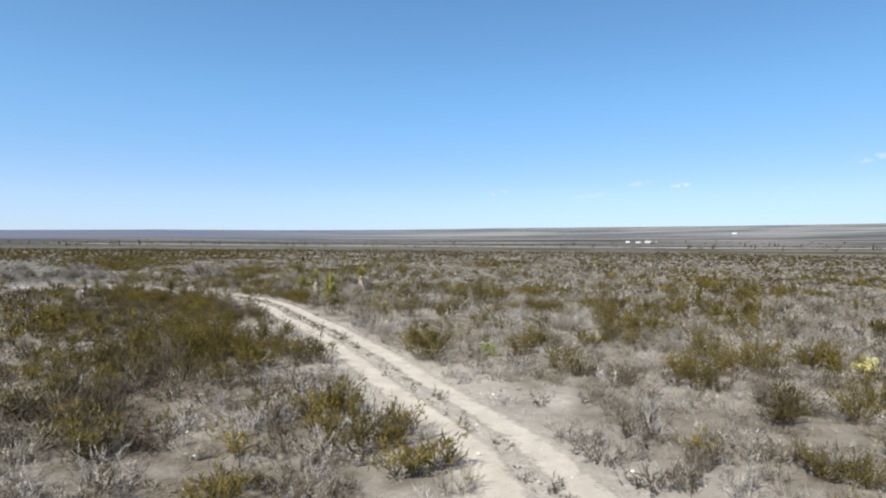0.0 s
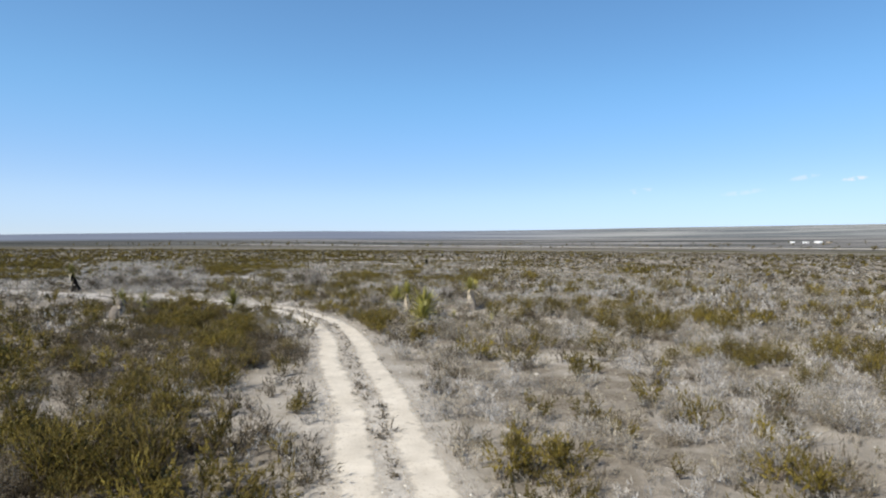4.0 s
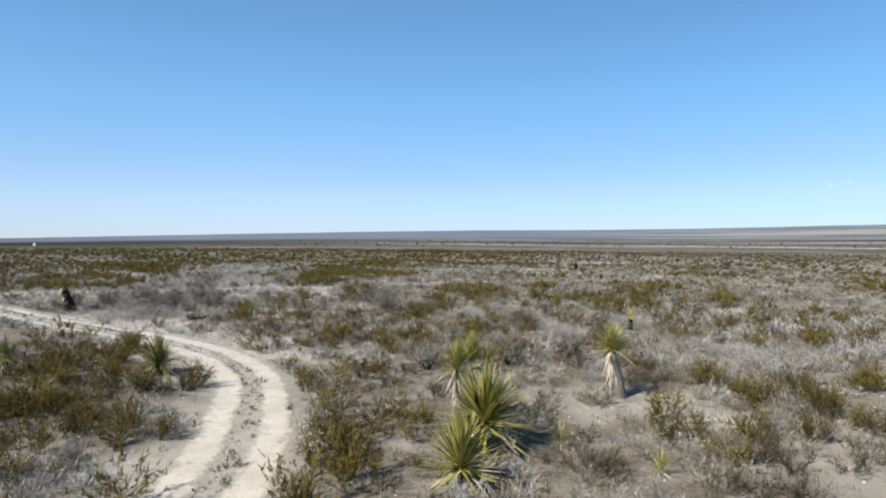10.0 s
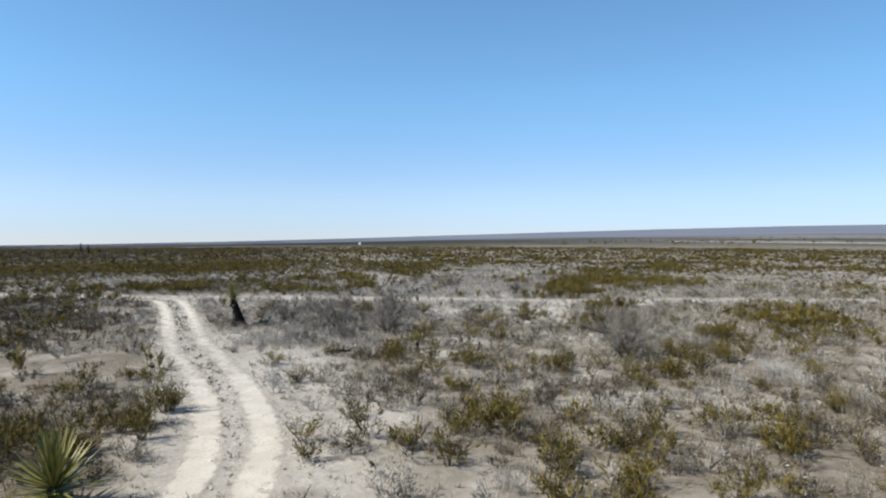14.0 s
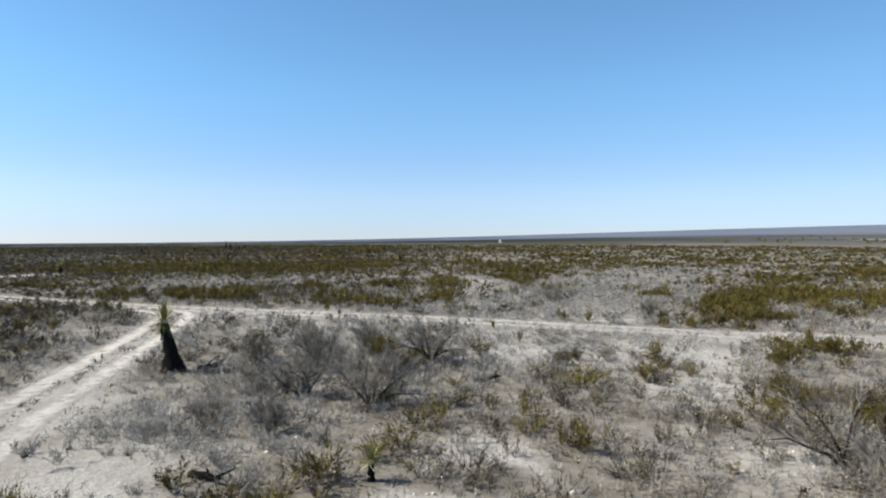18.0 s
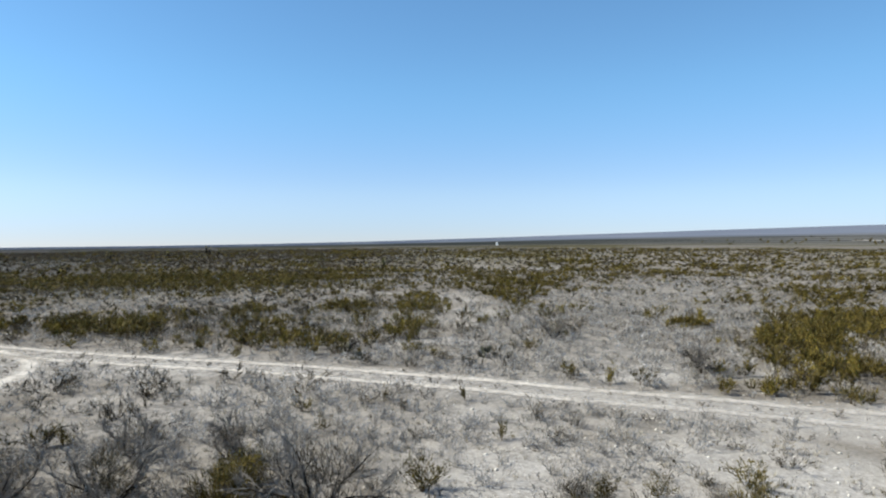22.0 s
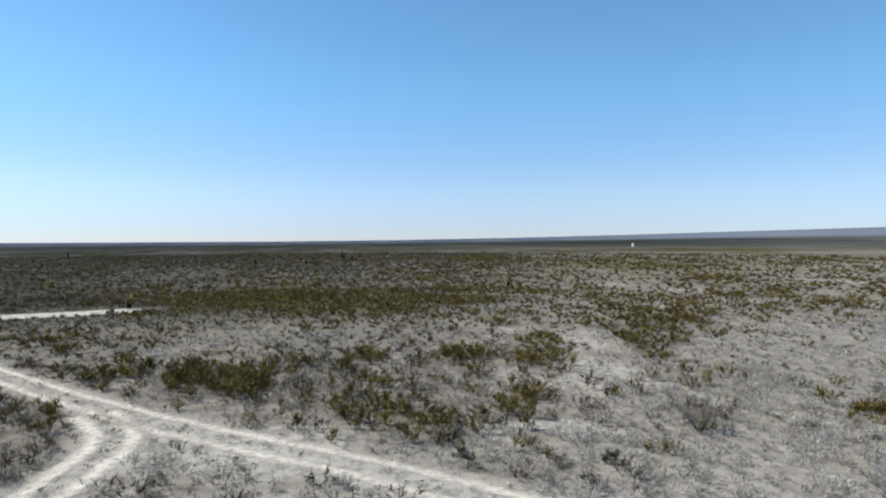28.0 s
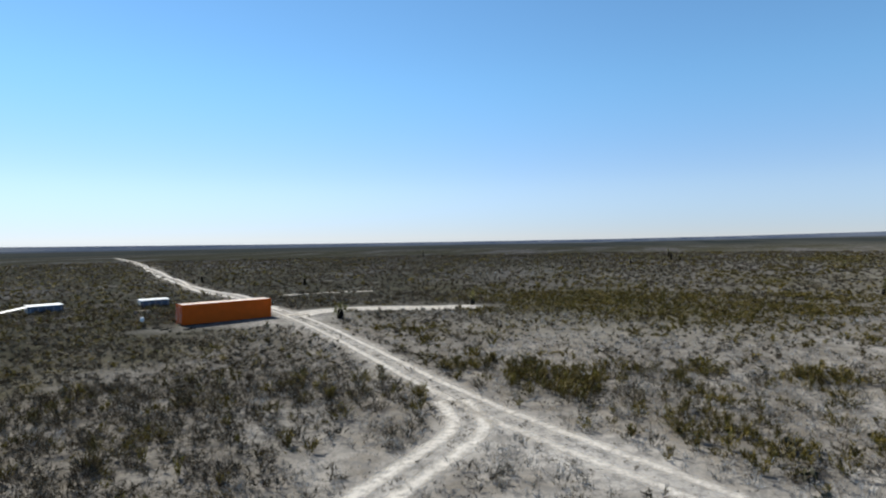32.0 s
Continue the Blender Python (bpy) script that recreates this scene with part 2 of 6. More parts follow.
    # scrub too far off to be told apart bush by bush
    speck = noised(n, l, pos, 0.45, 6.0, 0.7)
    grey = mixed(n, l, (0.12, 0.113, 0.104), (0.33, 0.312, 0.29), ranged(n, l, speck, 0.38, 0.66))
    olive = mixed(n, l, (0.05, 0.046, 0.014), (0.15, 0.132, 0.045), ranged(n, l, speck, 0.35, 0.65))
    far_big = noised(n, l, pos, 0.011, 4.0, 0.6)
    far = mixed(n, l, grey, olive, ranged(n, l, far_big, 0.46, 0.6))
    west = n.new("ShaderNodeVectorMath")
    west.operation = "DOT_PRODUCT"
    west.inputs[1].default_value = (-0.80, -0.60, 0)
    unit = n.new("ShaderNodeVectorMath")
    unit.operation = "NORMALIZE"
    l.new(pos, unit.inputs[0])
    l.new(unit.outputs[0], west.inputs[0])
    # backlit shade painted in: far scrub darkens towards the sun's side
    backlit_brush = mixed(n, l, (0.020, 0.023, 0.019), (0.070, 0.071, 0.056), ranged(n, l, speck, 0.36, 0.68))
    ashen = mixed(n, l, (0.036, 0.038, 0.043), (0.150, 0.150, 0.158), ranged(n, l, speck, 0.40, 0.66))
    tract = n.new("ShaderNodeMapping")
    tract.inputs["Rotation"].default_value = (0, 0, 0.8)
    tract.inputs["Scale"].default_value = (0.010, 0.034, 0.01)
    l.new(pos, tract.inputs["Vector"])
    backlit_brush = mixed(n, l, backlit_brush, ashen, ranged(n, l, noised(n, l, tract.outputs[0], 1.0, 5.0, 0.62), 0.49, 0.60))
    far = mixed(n, l, far, backlit_brush, ranged(n, l, west.outputs["Value"], 0.1, 0.75))
    out = mixed(n, l, near, far, scrub.outputs["Fac"])
    # the valley side kilometres away: thin dry grassland, bluish grey from painted distance haze
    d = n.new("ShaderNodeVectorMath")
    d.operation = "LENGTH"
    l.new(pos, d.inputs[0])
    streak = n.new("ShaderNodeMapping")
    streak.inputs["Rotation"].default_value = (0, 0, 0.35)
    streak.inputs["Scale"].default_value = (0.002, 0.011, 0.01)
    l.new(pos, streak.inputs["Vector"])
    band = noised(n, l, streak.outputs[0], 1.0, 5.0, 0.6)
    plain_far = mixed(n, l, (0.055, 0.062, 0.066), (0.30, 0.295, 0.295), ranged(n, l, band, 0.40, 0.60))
    # the plain's sunward side is coloured dark to look backlit
    backlit_far = mixed(n, l, (0.022, 0.029, 0.032), (0.062, 0.067, 0.064), ranged(n, l, band, 0.35, 0.68))
    plain_far = mixed(n, l, plain_far, backlit_far, ranged(n, l, west.outputs["Value"], -0.5, 0.4))
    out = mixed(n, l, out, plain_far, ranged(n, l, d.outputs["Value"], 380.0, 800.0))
    # distance haze put into the colour: hills turn pale and blue
    hazy_hills = mixed(n, l, (0.12, 0.138, 0.155), (0.35, 0.36, 0.36), ranged(n, l, band, 0.40, 0.60))
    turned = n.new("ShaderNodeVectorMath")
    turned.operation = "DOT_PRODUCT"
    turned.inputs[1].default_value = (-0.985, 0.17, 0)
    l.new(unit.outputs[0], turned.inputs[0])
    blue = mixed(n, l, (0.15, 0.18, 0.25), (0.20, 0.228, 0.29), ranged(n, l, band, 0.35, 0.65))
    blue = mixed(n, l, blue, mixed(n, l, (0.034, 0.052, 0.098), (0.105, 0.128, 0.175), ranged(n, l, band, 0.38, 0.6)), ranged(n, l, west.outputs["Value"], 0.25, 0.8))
    hazy_hills = mixed(n, l, hazy_hills, blue, ranged(n, l, turned.outputs["Value"], 0.1, 0.5))
    out = mixed(n, l, out, hazy_hills, ranged(n, l, d.outputs["Value"], 1450.0, 1950.0))
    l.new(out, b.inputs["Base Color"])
    k = n.new("ShaderNodeBump")
    k.inputs["Strength"].default_value, k.inputs["Distance"].default_value = 0.7, 0.06
    l.new(times(n, l, fine, grit, "ADD"), k.inputs["Height"])
    l.new(k.outputs[0], b.inputs["Normal"])
    return m


def rut_material():
    """Wheel-worn pale dust that thins out towards its edges."""
    m, n, l, b = nodes_of("wheel_dust")
    b.inputs["Roughness"].default_value = 0.95
    b.inputs["Specular IOR Level"].default_value = 0.15
    pos = n.new("ShaderNodeNewGeometry").outputs["Position"]
    a, c, e = noised(n, l, pos, 1.1, 5.0), noised(n, l, pos, 14.0, 5.0), noised(n, l, pos, 2.4, 6.0, 0.7)
    out = mixed(n, l, (0.53, 0.491, 0.43), (0.70, 0.655, 0.582), ranged(n, l, a, 0.3, 0.7))
    out = mixed(n, l, out, (0.40, 0.352, 0.295), ranged(n, l, c, 0.55, 0.75))
    grey = mixed(n, l, (0.46, 0.442, 0.425), (0.63, 0.608, 0.588), ranged(n, l, a, 0.3, 0.7))
    grey = mixed(n, l, grey, (0.34, 0.318, 0.298), ranged(n, l, c, 0.5, 0.72))
    easting = n.new("ShaderNodeSeparateXYZ")
    l.new(pos, easting.inputs[0])
    out = mixed(n, l, out, grey, ranged(n, l, easting.outputs[0], -14.0, -42.0))
    chalk = mixed(n, l, (0.56, 0.532, 0.497), (0.76, 0.728, 0.685), ranged(n, l, a, 0.3, 0.7))
    chalk = mixed(n, l, chalk, (0.40, 0.375, 0.345), ranged(n, l, c, 0.56, 0.76))
    out = mixed(n, l, out, chalk, ranged(n, l, easting.outputs[0], -48.0, -60.0))
    l.new(out, b.inputs["Base Color"])
    worn = n.new("ShaderNodeAttribute")
    worn.attribute_name = "worn"
    l.new(ranged(n, l, times(n, l, worn.outputs["Fac"], times(n, l, ranged(n, l, e, 0.3, 0.7, 0.35, 1.65), ranged(n, l, c, 0.35, 0.65, 0.75, 1.25))), 0.06, 0.6), b.inputs["Alpha"])
    k = n.new("ShaderNodeBump")
    k.inputs["Strength"].default_value, k.inputs["Distance"].default_value = 0.4, 0.02
    l.new(c, k.inputs["Height"])
    l.new(k.outputs[0], b.inputs["Normal"])
    return m


SOIL, RUT = soil_material(), rut_material()
CREOSOTE_COLOUR, CREOSOTE_OTHER = (0.145, 0.113, 0.021), (0.078, 0.062, 0.022)
SILVER_COLOUR, SILVER_OTHER = (0.45, 0.438, 0.42), (0.32, 0.30, 0.27)
TWIG_COLOUR, TWIG_OTHER = (0.31, 0.284, 0.240), (0.205, 0.178, 0.122)
BROWN_COLOUR, BROWN_OTHER = (0.098, 0.081, 0.058), (0.080, 0.064, 0.029)
CREOSOTE_NEAR, CREOSOTE, CREOSOTE_FAR = (foliage("creosote_leaf", CREOSOTE_COLOUR, CREOSOTE_OTHER, k, 0.36, 0.56, 0.34, 0.42, t, upward=u) for k, t, u in ((34.0, 0.14, 0.35), (15.0, 0.18, 0.6), (5.0, 0.22, 0.8)))
CREOSOTE_STEM = plain("creosote_stem", (0.12, 0.095, 0.072), 0.8, vary=0.2, island=0.3)
TWIG_NEAR, TWIG, TWIG_FAR = (foliage("grey_twig", TWIG_COLOUR, TWIG_OTHER, k, 0.38, 0.64, 0.28, 0.3) for k in (44.0, 18.0, 6.0))
SILVER_NEAR, SILVER, SILVER_FAR = (foliage("silver_twig", SILVER_COLOUR, SILVER_OTHER, k, 0.38, 0.64, 0.28, 0.3) for k in (44.0, 18.0, 6.0))
TWIG_BARE = plain("bare_twig", (0.25, 0.228, 0.205), 0.85, vary=0.25, scale=0.5, island=0.4)
BROWN_NEAR, BROWN, BROWN_FAR = (foliage("brown_twig", BROWN_COLOUR, BROWN_OTHER, k, 0.36, 0.62, 0.28, 0.3) for k in (44.0, 18.0, 6.0))
TWIG_DARK = plain("dark_twig", (0.13, 0.11, 0.09), 0.85, vary=0.2, scale=0.8, island=0.3)
STRAW = plain("dry_grass", (0.42, 0.395, 0.335), 0.8, vary=0.25, scale=0.7, island=0.35)
YUCCA_LEAF = plain("yucca_leaf", (0.35, 0.325, 0.085), 0.5, vary=0.2, scale=2.0, island=0.2, thing=0.45)
YUCCA_DARK = plain("yucca_dark_leaf", (0.19, 0.185, 0.05), 0.5, vary=0.2, scale=2.0, island=0.2, thing=0.5)
YUCCA_GREY = plain("yucca_weathered_leaf", (0.21, 0.195, 0.19), 0.85, vary=0.25, scale=3.0, island=0.4, thing=0.3)
YUCCA_DEAD = plain("yucca_dead_leaf", (0.56, 0.49, 0.39), 0.8, vary=0.25, scale=3.0, island=0.4, thing=0.3)
BARK = plain("dark_bark", (0.013, 0.011, 0.010), 0.95, vary=0.3, scale=6.0, bump=0.8)
BARK.node_tree.nodes["Principled BSDF"].inputs["Specular IOR Level"].default_value = 0.1
PEAR_PALE = plain("pale_prickly_pear_pad", (0.42, 0.40, 0.17), 0.6, vary=0.25, scale=6.0, thing=0.3)
PEAR_BRIGHT = plain("bright_prickly_pear_pad", (0.16, 0.185, 0.04), 0.6, vary=0.25, scale=6.0, thing=0.3)
PEAR = plain("prickly_pear_pad", (0.036, 0.038, 0.021), 0.6, vary=0.25, scale=6.0, thing=0.35)
STONE = plain("limestone", (0.62, 0.60, 0.565), 0.9, vary=0.2, scale=5.0, island=0.3)
ORANGE = plain("orange_container_paint", (0.60, 0.098, 0.003), 0.6, vary=0.22, scale=0.9)
# roof paler than the walls: sun glare put into its colour
SUNLIT_ROOF = plain("sunlit_container_roof", (0.76, 0.60, 0.52), 0.55, vary=0.12, scale=1.0)
ORANGE.node_tree.nodes["Principled BSDF"].inputs["Specular IOR Level"].default_value = 0.2
STEEL = plain("galvanised_steel", (0.45, 0.45, 0.45), 0.45, 0.8, vary=0.15)
WHITE = plain("white_sheet_metal", (0.85, 0.86, 0.87), 0.45, vary=0.06, scale=1.5)
BLUE = plain("blue_painted_wall", (0.07, 0.105, 0.16), 0.6, vary=0.12, scale=1.5)
BLACK = plain("dark_rubber", (0.03, 0.03, 0.03), 0.8, vary=0.2)
GLASS = plain("dark_window", (0.03, 0.04, 0.05), 0.1, vary=0.1)
WOOD = plain("bleached_wood", (0.40, 0.34, 0.27), 0.85, vary=0.2, scale=6.0, bump=0.4)

# ---- the lie of the land ----
rng = np.random.default_rng(7)
H_AZ = np.array([-180, -120, -80, -45, -35, -25, -15, -5, 5, 15, 25, 35, 45, 55, 65, 75, 85, 95, 105, 115, 125, 140, 165, 180.0])
H_EL = np.array([-0.2, 0.5, 1.3, 1.67, 1.71, 1.74, 1.76, 1.74, 1.61, 1.55, 1.55, 1.4, 1.17, 0.88, 0.55, 0.25, 0.0, -0.18, -0.28, -0.35, -0.39, -0.37, -0.31, -0.2])


def lattice(x, y, seed):
    i, j = np.floor(x).astype(np.int64), np.floor(y).astype(np.int64)
    u, v = x - i, y - j
    u, v = u * u * (3 - 2 * u), v * v * (3 - 2 * v)

    def h(a, b):
        k = (a * 374761393 + b * 668265263 + seed * 1442695) & 0x7FFFFFFF
        k = ((k ^ (k >> 13)) * 1274126177) & 0x7FFFFFFF
        return ((k ^ (k >> 16)) & 0xFFFF) / 65535.0

    return (h(i, j) * (1 - u) + h(i + 1, j) * u) * (1 - v) + (h(i, j + 1) * (1 - u) + h(i + 1, j + 1) * u) * v


def rough(x, y, size, seed, octaves=3):
    s, a, t = 0.0, 1.0, 0.0
    for k in range(octaves):
        s, t = s + a * lattice(x / size * 2**k, y / size * 2**k, seed + k * 17), t + a
        a *= 0.5
    return s / t


def along(points, step=0.5):
    """A smooth line through the points of a track, as evenly spaced places."""
    p = np.array(points, float)
    q = np.vstack([2 * p[0] - p[1], p, 2 * p[-1] - p[-2]])
    out = []
    for k in range(1, len(q) - 2):
        n = max(2, int(np.linalg.norm(q[k + 1] - q[k]) / step))
        u = np.linspace(0, 1, n, endpoint=False)[:, None]
        out.append(0.5 * (2 * q[k] + (q[k + 1] - q[k - 1]) * u + (2 * q[k - 1] - 5 * q[k] + 4 * q[k + 1] - q[k + 2]) * u**2 + (3 * q[k] - q[k - 1] - 3 * q[k + 1] + q[k + 2]) * u**3))
    return np.vstack(out + [p[-1:]])


TRACK_A = along([(7.5, -4), (5.2, 4), (2.6, 11.5), (1.4, 16.3), (-0.6, 21), (-3.2, 27.5), (-5.4, 32.5), (-7.6, 37.4), (-10.5, 43), (-13.2, 48.7), (-16.4, 54.0), (-19.8, 58), (-22.5, 60.6), (-25.3, 62.5), (-29.5, 64.3), (-35.3, 65.6), (-41.8, 66.3), (-48.5, 67), (-57.5, 68.6), (-67.5, 70.1), (-73.3, 70.3), (-78.3, 67.6)])
TRACK_B = along([(-30, 131), (-39, 119), (-46, 109), (-50.5, 102), (-54.5, 97.5), (-58, 93.4), (-61, 90.4), (-64.2, 86.7), (-67.8, 82.4), (-71.3, 77.5), (-75.8, 71.6), (-79, 68), (-83.6, 63), (-93, 53.3), (-106, 39.5), (-114, 30), (-119, 24)])
SPUR = along([(-113, 31), (-118, 31.5), (-122.5, 36), (-124.8, 41.6), (-126.5, 47.5), (-129, 53)])
FAR_ROAD = along([(-117, 26), (-122, 19), (-133, 6), (-147, -17), (-172, -49), (-213, -99), (-269, -169), (-319, -237)], 1.5)
BACK_LANE = along([(-121, 22), (-128, 14), (-134, 10.5), (-138, 11.5), (-142, 14.2), (-146, 18.8), (-150, 25)])
FAR_LANE = along([(-420, 640), (-150, 610), (60, 590), (300, 560), (600, 470), (900, 330)], 8.0)
NEST = (-20.0, 50.0)
FLIGHT = along([(0, 2), (0, 16), (-1, 28), (-4, 43), (-9, 55), (-16, 64), (-25, 73), (-34, 78), (-40, 82)], 2.0)


def distance_to(line, x, y, reach=12.0):
    """How far each place lies from a line, up to a reach."""
    d = np.full(x.shape, reach)
    lo, hi = line.min(0) - reach, line.max(0) + reach
    k = np.flatnonzero((x > lo[0]) & (x < hi[0]) & (y > lo[1]) & (y < hi[1]))
    for i in range(0, len(k), 4000):
        s = k[i:i + 4000]
        d[s] = np.minimum(reach, np.sqrt(((x[s, None] - line[None, :, 0]) ** 2 + (y[s, None] - line[None, :, 1]) ** 2).min(1)))
    return d


def land(x, y, bumps=True):
    """The height of the ground."""
    dx, dy = x - NEST[0], y - NEST[1]
    r, az = np.hypot(dx, dy), np.degrees(np.arctan2(-dx, dy))
    hor = np.interp(az, H_AZ, H_EL)
    eye = np.interp(az, [-180, -45, 20, 50, 70, 100, 165, 180], [8, 5.3, 5.9, 6.3, 8.2, 11.5, 12, 9])
    k = np.minimum(1.0, 450.0 / np.maximum(r, 1))
    z = -0.0103 * (NEST[0] + dx * k) + 0.0066 * (NEST[1] + dy * k)
    mid = np.degrees(np.arctan2(z - eye, np.minimum(r, 450.0)))
    s = np.clip((r - 450) / 2600.0, 0, 1)
    el = mid + (hor - mid) * s**0.75
    far = eye + r * np.tan(np.radians(el))
    z = np.where(r > 450, far, z)
    if bumps:
        flat = np.minimum(1, np.minimum(np.minimum(distance_to(TRACK_A, x, y, 6), distance_to(TRACK_B, x, y, 6)), np.minimum(distance_to(SPUR, x, y, 6), distance_to(FAR_ROAD, x, y, 6))) / 6)
        flat = np.where(np.hypot(x + 106.5, y - 26) < 16, 0, flat)
        z = z + flat * np.clip((500 - r) / 300, 0, 1) * ((rough(x, y, 9.0, 3) - 0.5) * 0.35 + (rough(x, y, 1.7, 5, 2) - 0.5) * 0.10)
    return z


def height(x, y):
    return float(land(np.array([float(x)]), np.array([float(y)]))[0])


# ---- what grows where: creosote, dry brown growth, silvery shrubs, open soil ----
COVER = {"green": [], "brown": [], "silver": [], "open": []}


def green(x, y, rx, ry, turn, strong=1.0):
    COVER["green"].append((x, y, rx, ry, radians(turn), strong))


def brown(x, y, rx, ry, turn, strong=1.0):
    COVER["brown"].append((x, y, rx, ry, radians(turn), strong))


def silver(x, y, rx, ry, turn, strong=1.0):
    COVER["silver"].append((x, y, rx, ry, radians(turn), strong))


def open_soil(x, y, rx, ry, turn, strong=1.0):
    COVER["open"].append((x, y, rx, ry, radians(turn), strong))


# round the start
green(-3.3, 17.4, 1.1, 1.3, 11), green(-1.4, 17.2, 0.8, 1.3, 5), green(-0.3, 13.7, 0.9, 0.9, 2), green(-4.8, 12.9, 1.3, 0.5, 21, 0.9), green(-9.4, 18.7, 1.2, 0.5, 27, 0.7), green(-15.6, 24.2, 1.9, 2.1, 33, 0.7)
green(-22.0, 34.8, 2.9, 4.8, 33, 0.6), green(-3.6, 22.5, 0.4, 0.5, 9, 0.8), green(6.4, 15.4, 0.6, 0.8, -22, 0.8), green(9.2, 13.1, 0.3, 0.4, -35, 0.7), green(14.2, 20.6, 0.8, 0.4, -34, 0.6), green(-3.4, 18.8, 1.2, 0.5, 16, 0.9)
green(-1.1, 19.2, 0.5, 0.5, 5), green(-3.4, 23.2, 0.4, 1.4, 12, 0.7), green(-9.0, 28.3, 1.1, 1.5, 22, 0.8), green(-8.1, 23.2, 1.3, 0.7, 26, 0.8), green(-9.9, 20.6, 0.8, 0.6, 35, 0.6), green(-9.1, 20.8, 0.6, 0.4, 32, 0.6)
green(-14.7, 29.2, 0.8, 1.9, 33, 0.8), green(4.3, 24.9, 1.0, 0.7, -12, 0.5), green(12.2, 35.0, 2.3, 1.5, -23, 0.6), green(8.6, 33.4, 0.8, 1.2, -17, 0.7), green(24.6, 50.7, 2.4, 9.2, -29, 0.6), green(11.6, 25.1, 0.5, 0.4, -31, 0.7)
brown(-17.0, 33.3, 8.1, 14.0, 27, 0.7), brown(-9.8, 18.5, 4.1, 1.5, 28, 0.5), brown(8.9, 14.2, 0.5, 0.6, -32, 0.8), brown(9.5, 17.2, 0.9, 1.5, -29, 0.5), brown(-6.7, 28.8, 1.5, 1.9, 17, 0.6), brown(6.4, 24.3, 1.1, 1.4, -19, 0.6)
brown(9.3, 24.9, 0.5, 0.8, -26, 0.7), brown(11.8, 23.0, 0.4, 1.0, -35, 0.7), brown(-10.1, 17.2, 2.8, 2.2, 31, 0.6), brown(-8.1, 13.5, 1.9, 1.1, 32, 0.55), brown(-5.1, 13.0, 0.8, 0.4, 22, 0.5), silver(-7.9, 13.5, 2.2, 1.1, 31)
silver(-6.1, 16.7, 1.8, 1.4, 20, 0.9), silver(-2.3, 13.6, 1.2, 1.0, 10), silver(5.8, 17.0, 0.7, 1.4, -19, 0.7), silver(7.3, 43.8, 3.5, 10.6, -11, 0.5), open_soil(1.6, 22.2, 1.6, 3.6, -5), open_soil(3.9, 21.1, 0.9, 2.4, -14, 0.9)
open_soil(9.2, 22.1, 2.7, 3.7, -29, 0.35), open_soil(-5.5, 24.4, 1.4, 2.7, 17), open_soil(-10.8, 34.5, 1.4, 3.0, 21, 0.9), open_soil(-2.6, 28.2, 1.2, 2.6, 7, 0.8)
# along the first bend
green(-1.4, 31.2, 0.7, 1.4, 5), green(-0.6, 27.8, 0.6, 1.0, 3), green(0.5, 26.8, 0.5, 0.4, -1, 0.8), green(3.3, 29.2, 0.7, 0.5, -10, 0.7), green(0.1, 33.3, 0.9, 0.4, 0, 0.6), green(2.7, 32.5, 1.3, 0.4, -7, 0.5)
green(5.1, 26.3, 0.5, 0.8, -19, 0.8), green(6.4, 27.2, 0.3, 0.4, -23, 0.8), green(7.0, 26.1, 0.5, 0.4, -27, 0.7), green(5.1, 30.8, 0.6, 0.6, -15, 0.6), green(9.4, 31.9, 0.7, 0.9, -25, 0.7), green(10.8, 38.7, 1.2, 2.9, -22, 0.7)
green(12.7, 36.4, 1.0, 1.3, -28, 0.7), green(7.0, 31.8, 0.7, 0.4, -19, 0.6), green(7.8, 42.8, 0.7, 1.5, -14, 0.7), green(5.8, 39.1, 1.0, 0.4, -12, 0.6), green(12.3, 51.5, 1.5, 3.2, -17, 0.6), green(29.7, 59.7, 1.5, 5.8, -32, 0.7)
green(13.0, 41.8, 0.7, 1.4, -24, 0.6), green(-20.8, 42.2, 3.4, 10.0, 35, 0.7), green(-12.1, 28.9, 1.1, 1.6, 37, 0.75), green(-9.1, 29.6, 1.3, 1.0, 28, 0.75), green(-6.6, 28.3, 0.6, 0.4, 23, 0.5), green(-8.7, 25.2, 1.6, 0.6, 35, 0.8)
brown(-21.2, 42.7, 3.4, 10.7, 35, 0.9), brown(-6.7, 30.4, 1.6, 2.5, 21, 0.7), brown(-6.3, 26.5, 0.7, 0.4, 25, 0.3), brown(-3.6, 25.9, 0.6, 0.6, 16, 0.7), silver(-13.0, 36.3, 1.4, 2.4, 29, 0.8), silver(-4.0, 37.8, 1.4, 2.9, 10, 0.7)
silver(2.4, 43.8, 2.8, 2.9, -4, 0.5), open_soil(-11.6, 37.6, 1.4, 5.3, 25), open_soil(-5.8, 26.6, 1.6, 1.5, 23, 0.7), open_soil(-10.3, 41.8, 1.2, 4.7, 20, 0.6), open_soil(7.3, 37.4, 3.6, 4.2, -16, 0.4), open_soil(8.3, 29.8, 3.7, 4.2, -25, 0.25)
# past the first yuccas
green(-25.8, 52.2, 2.8, 5.9, 47), green(-15.2, 45.0, 1.0, 0.6, 42, 0.9), green(-18.5, 44.7, 1.1, 2.0, 49), green(-13.3, 54.5, 1.0, 3.8, 26, 0.9), green(-8.8, 48.5, 0.8, 0.8, 21, 0.8), green(4.0, 57.8, 1.4, 2.2, -10, 0.8)
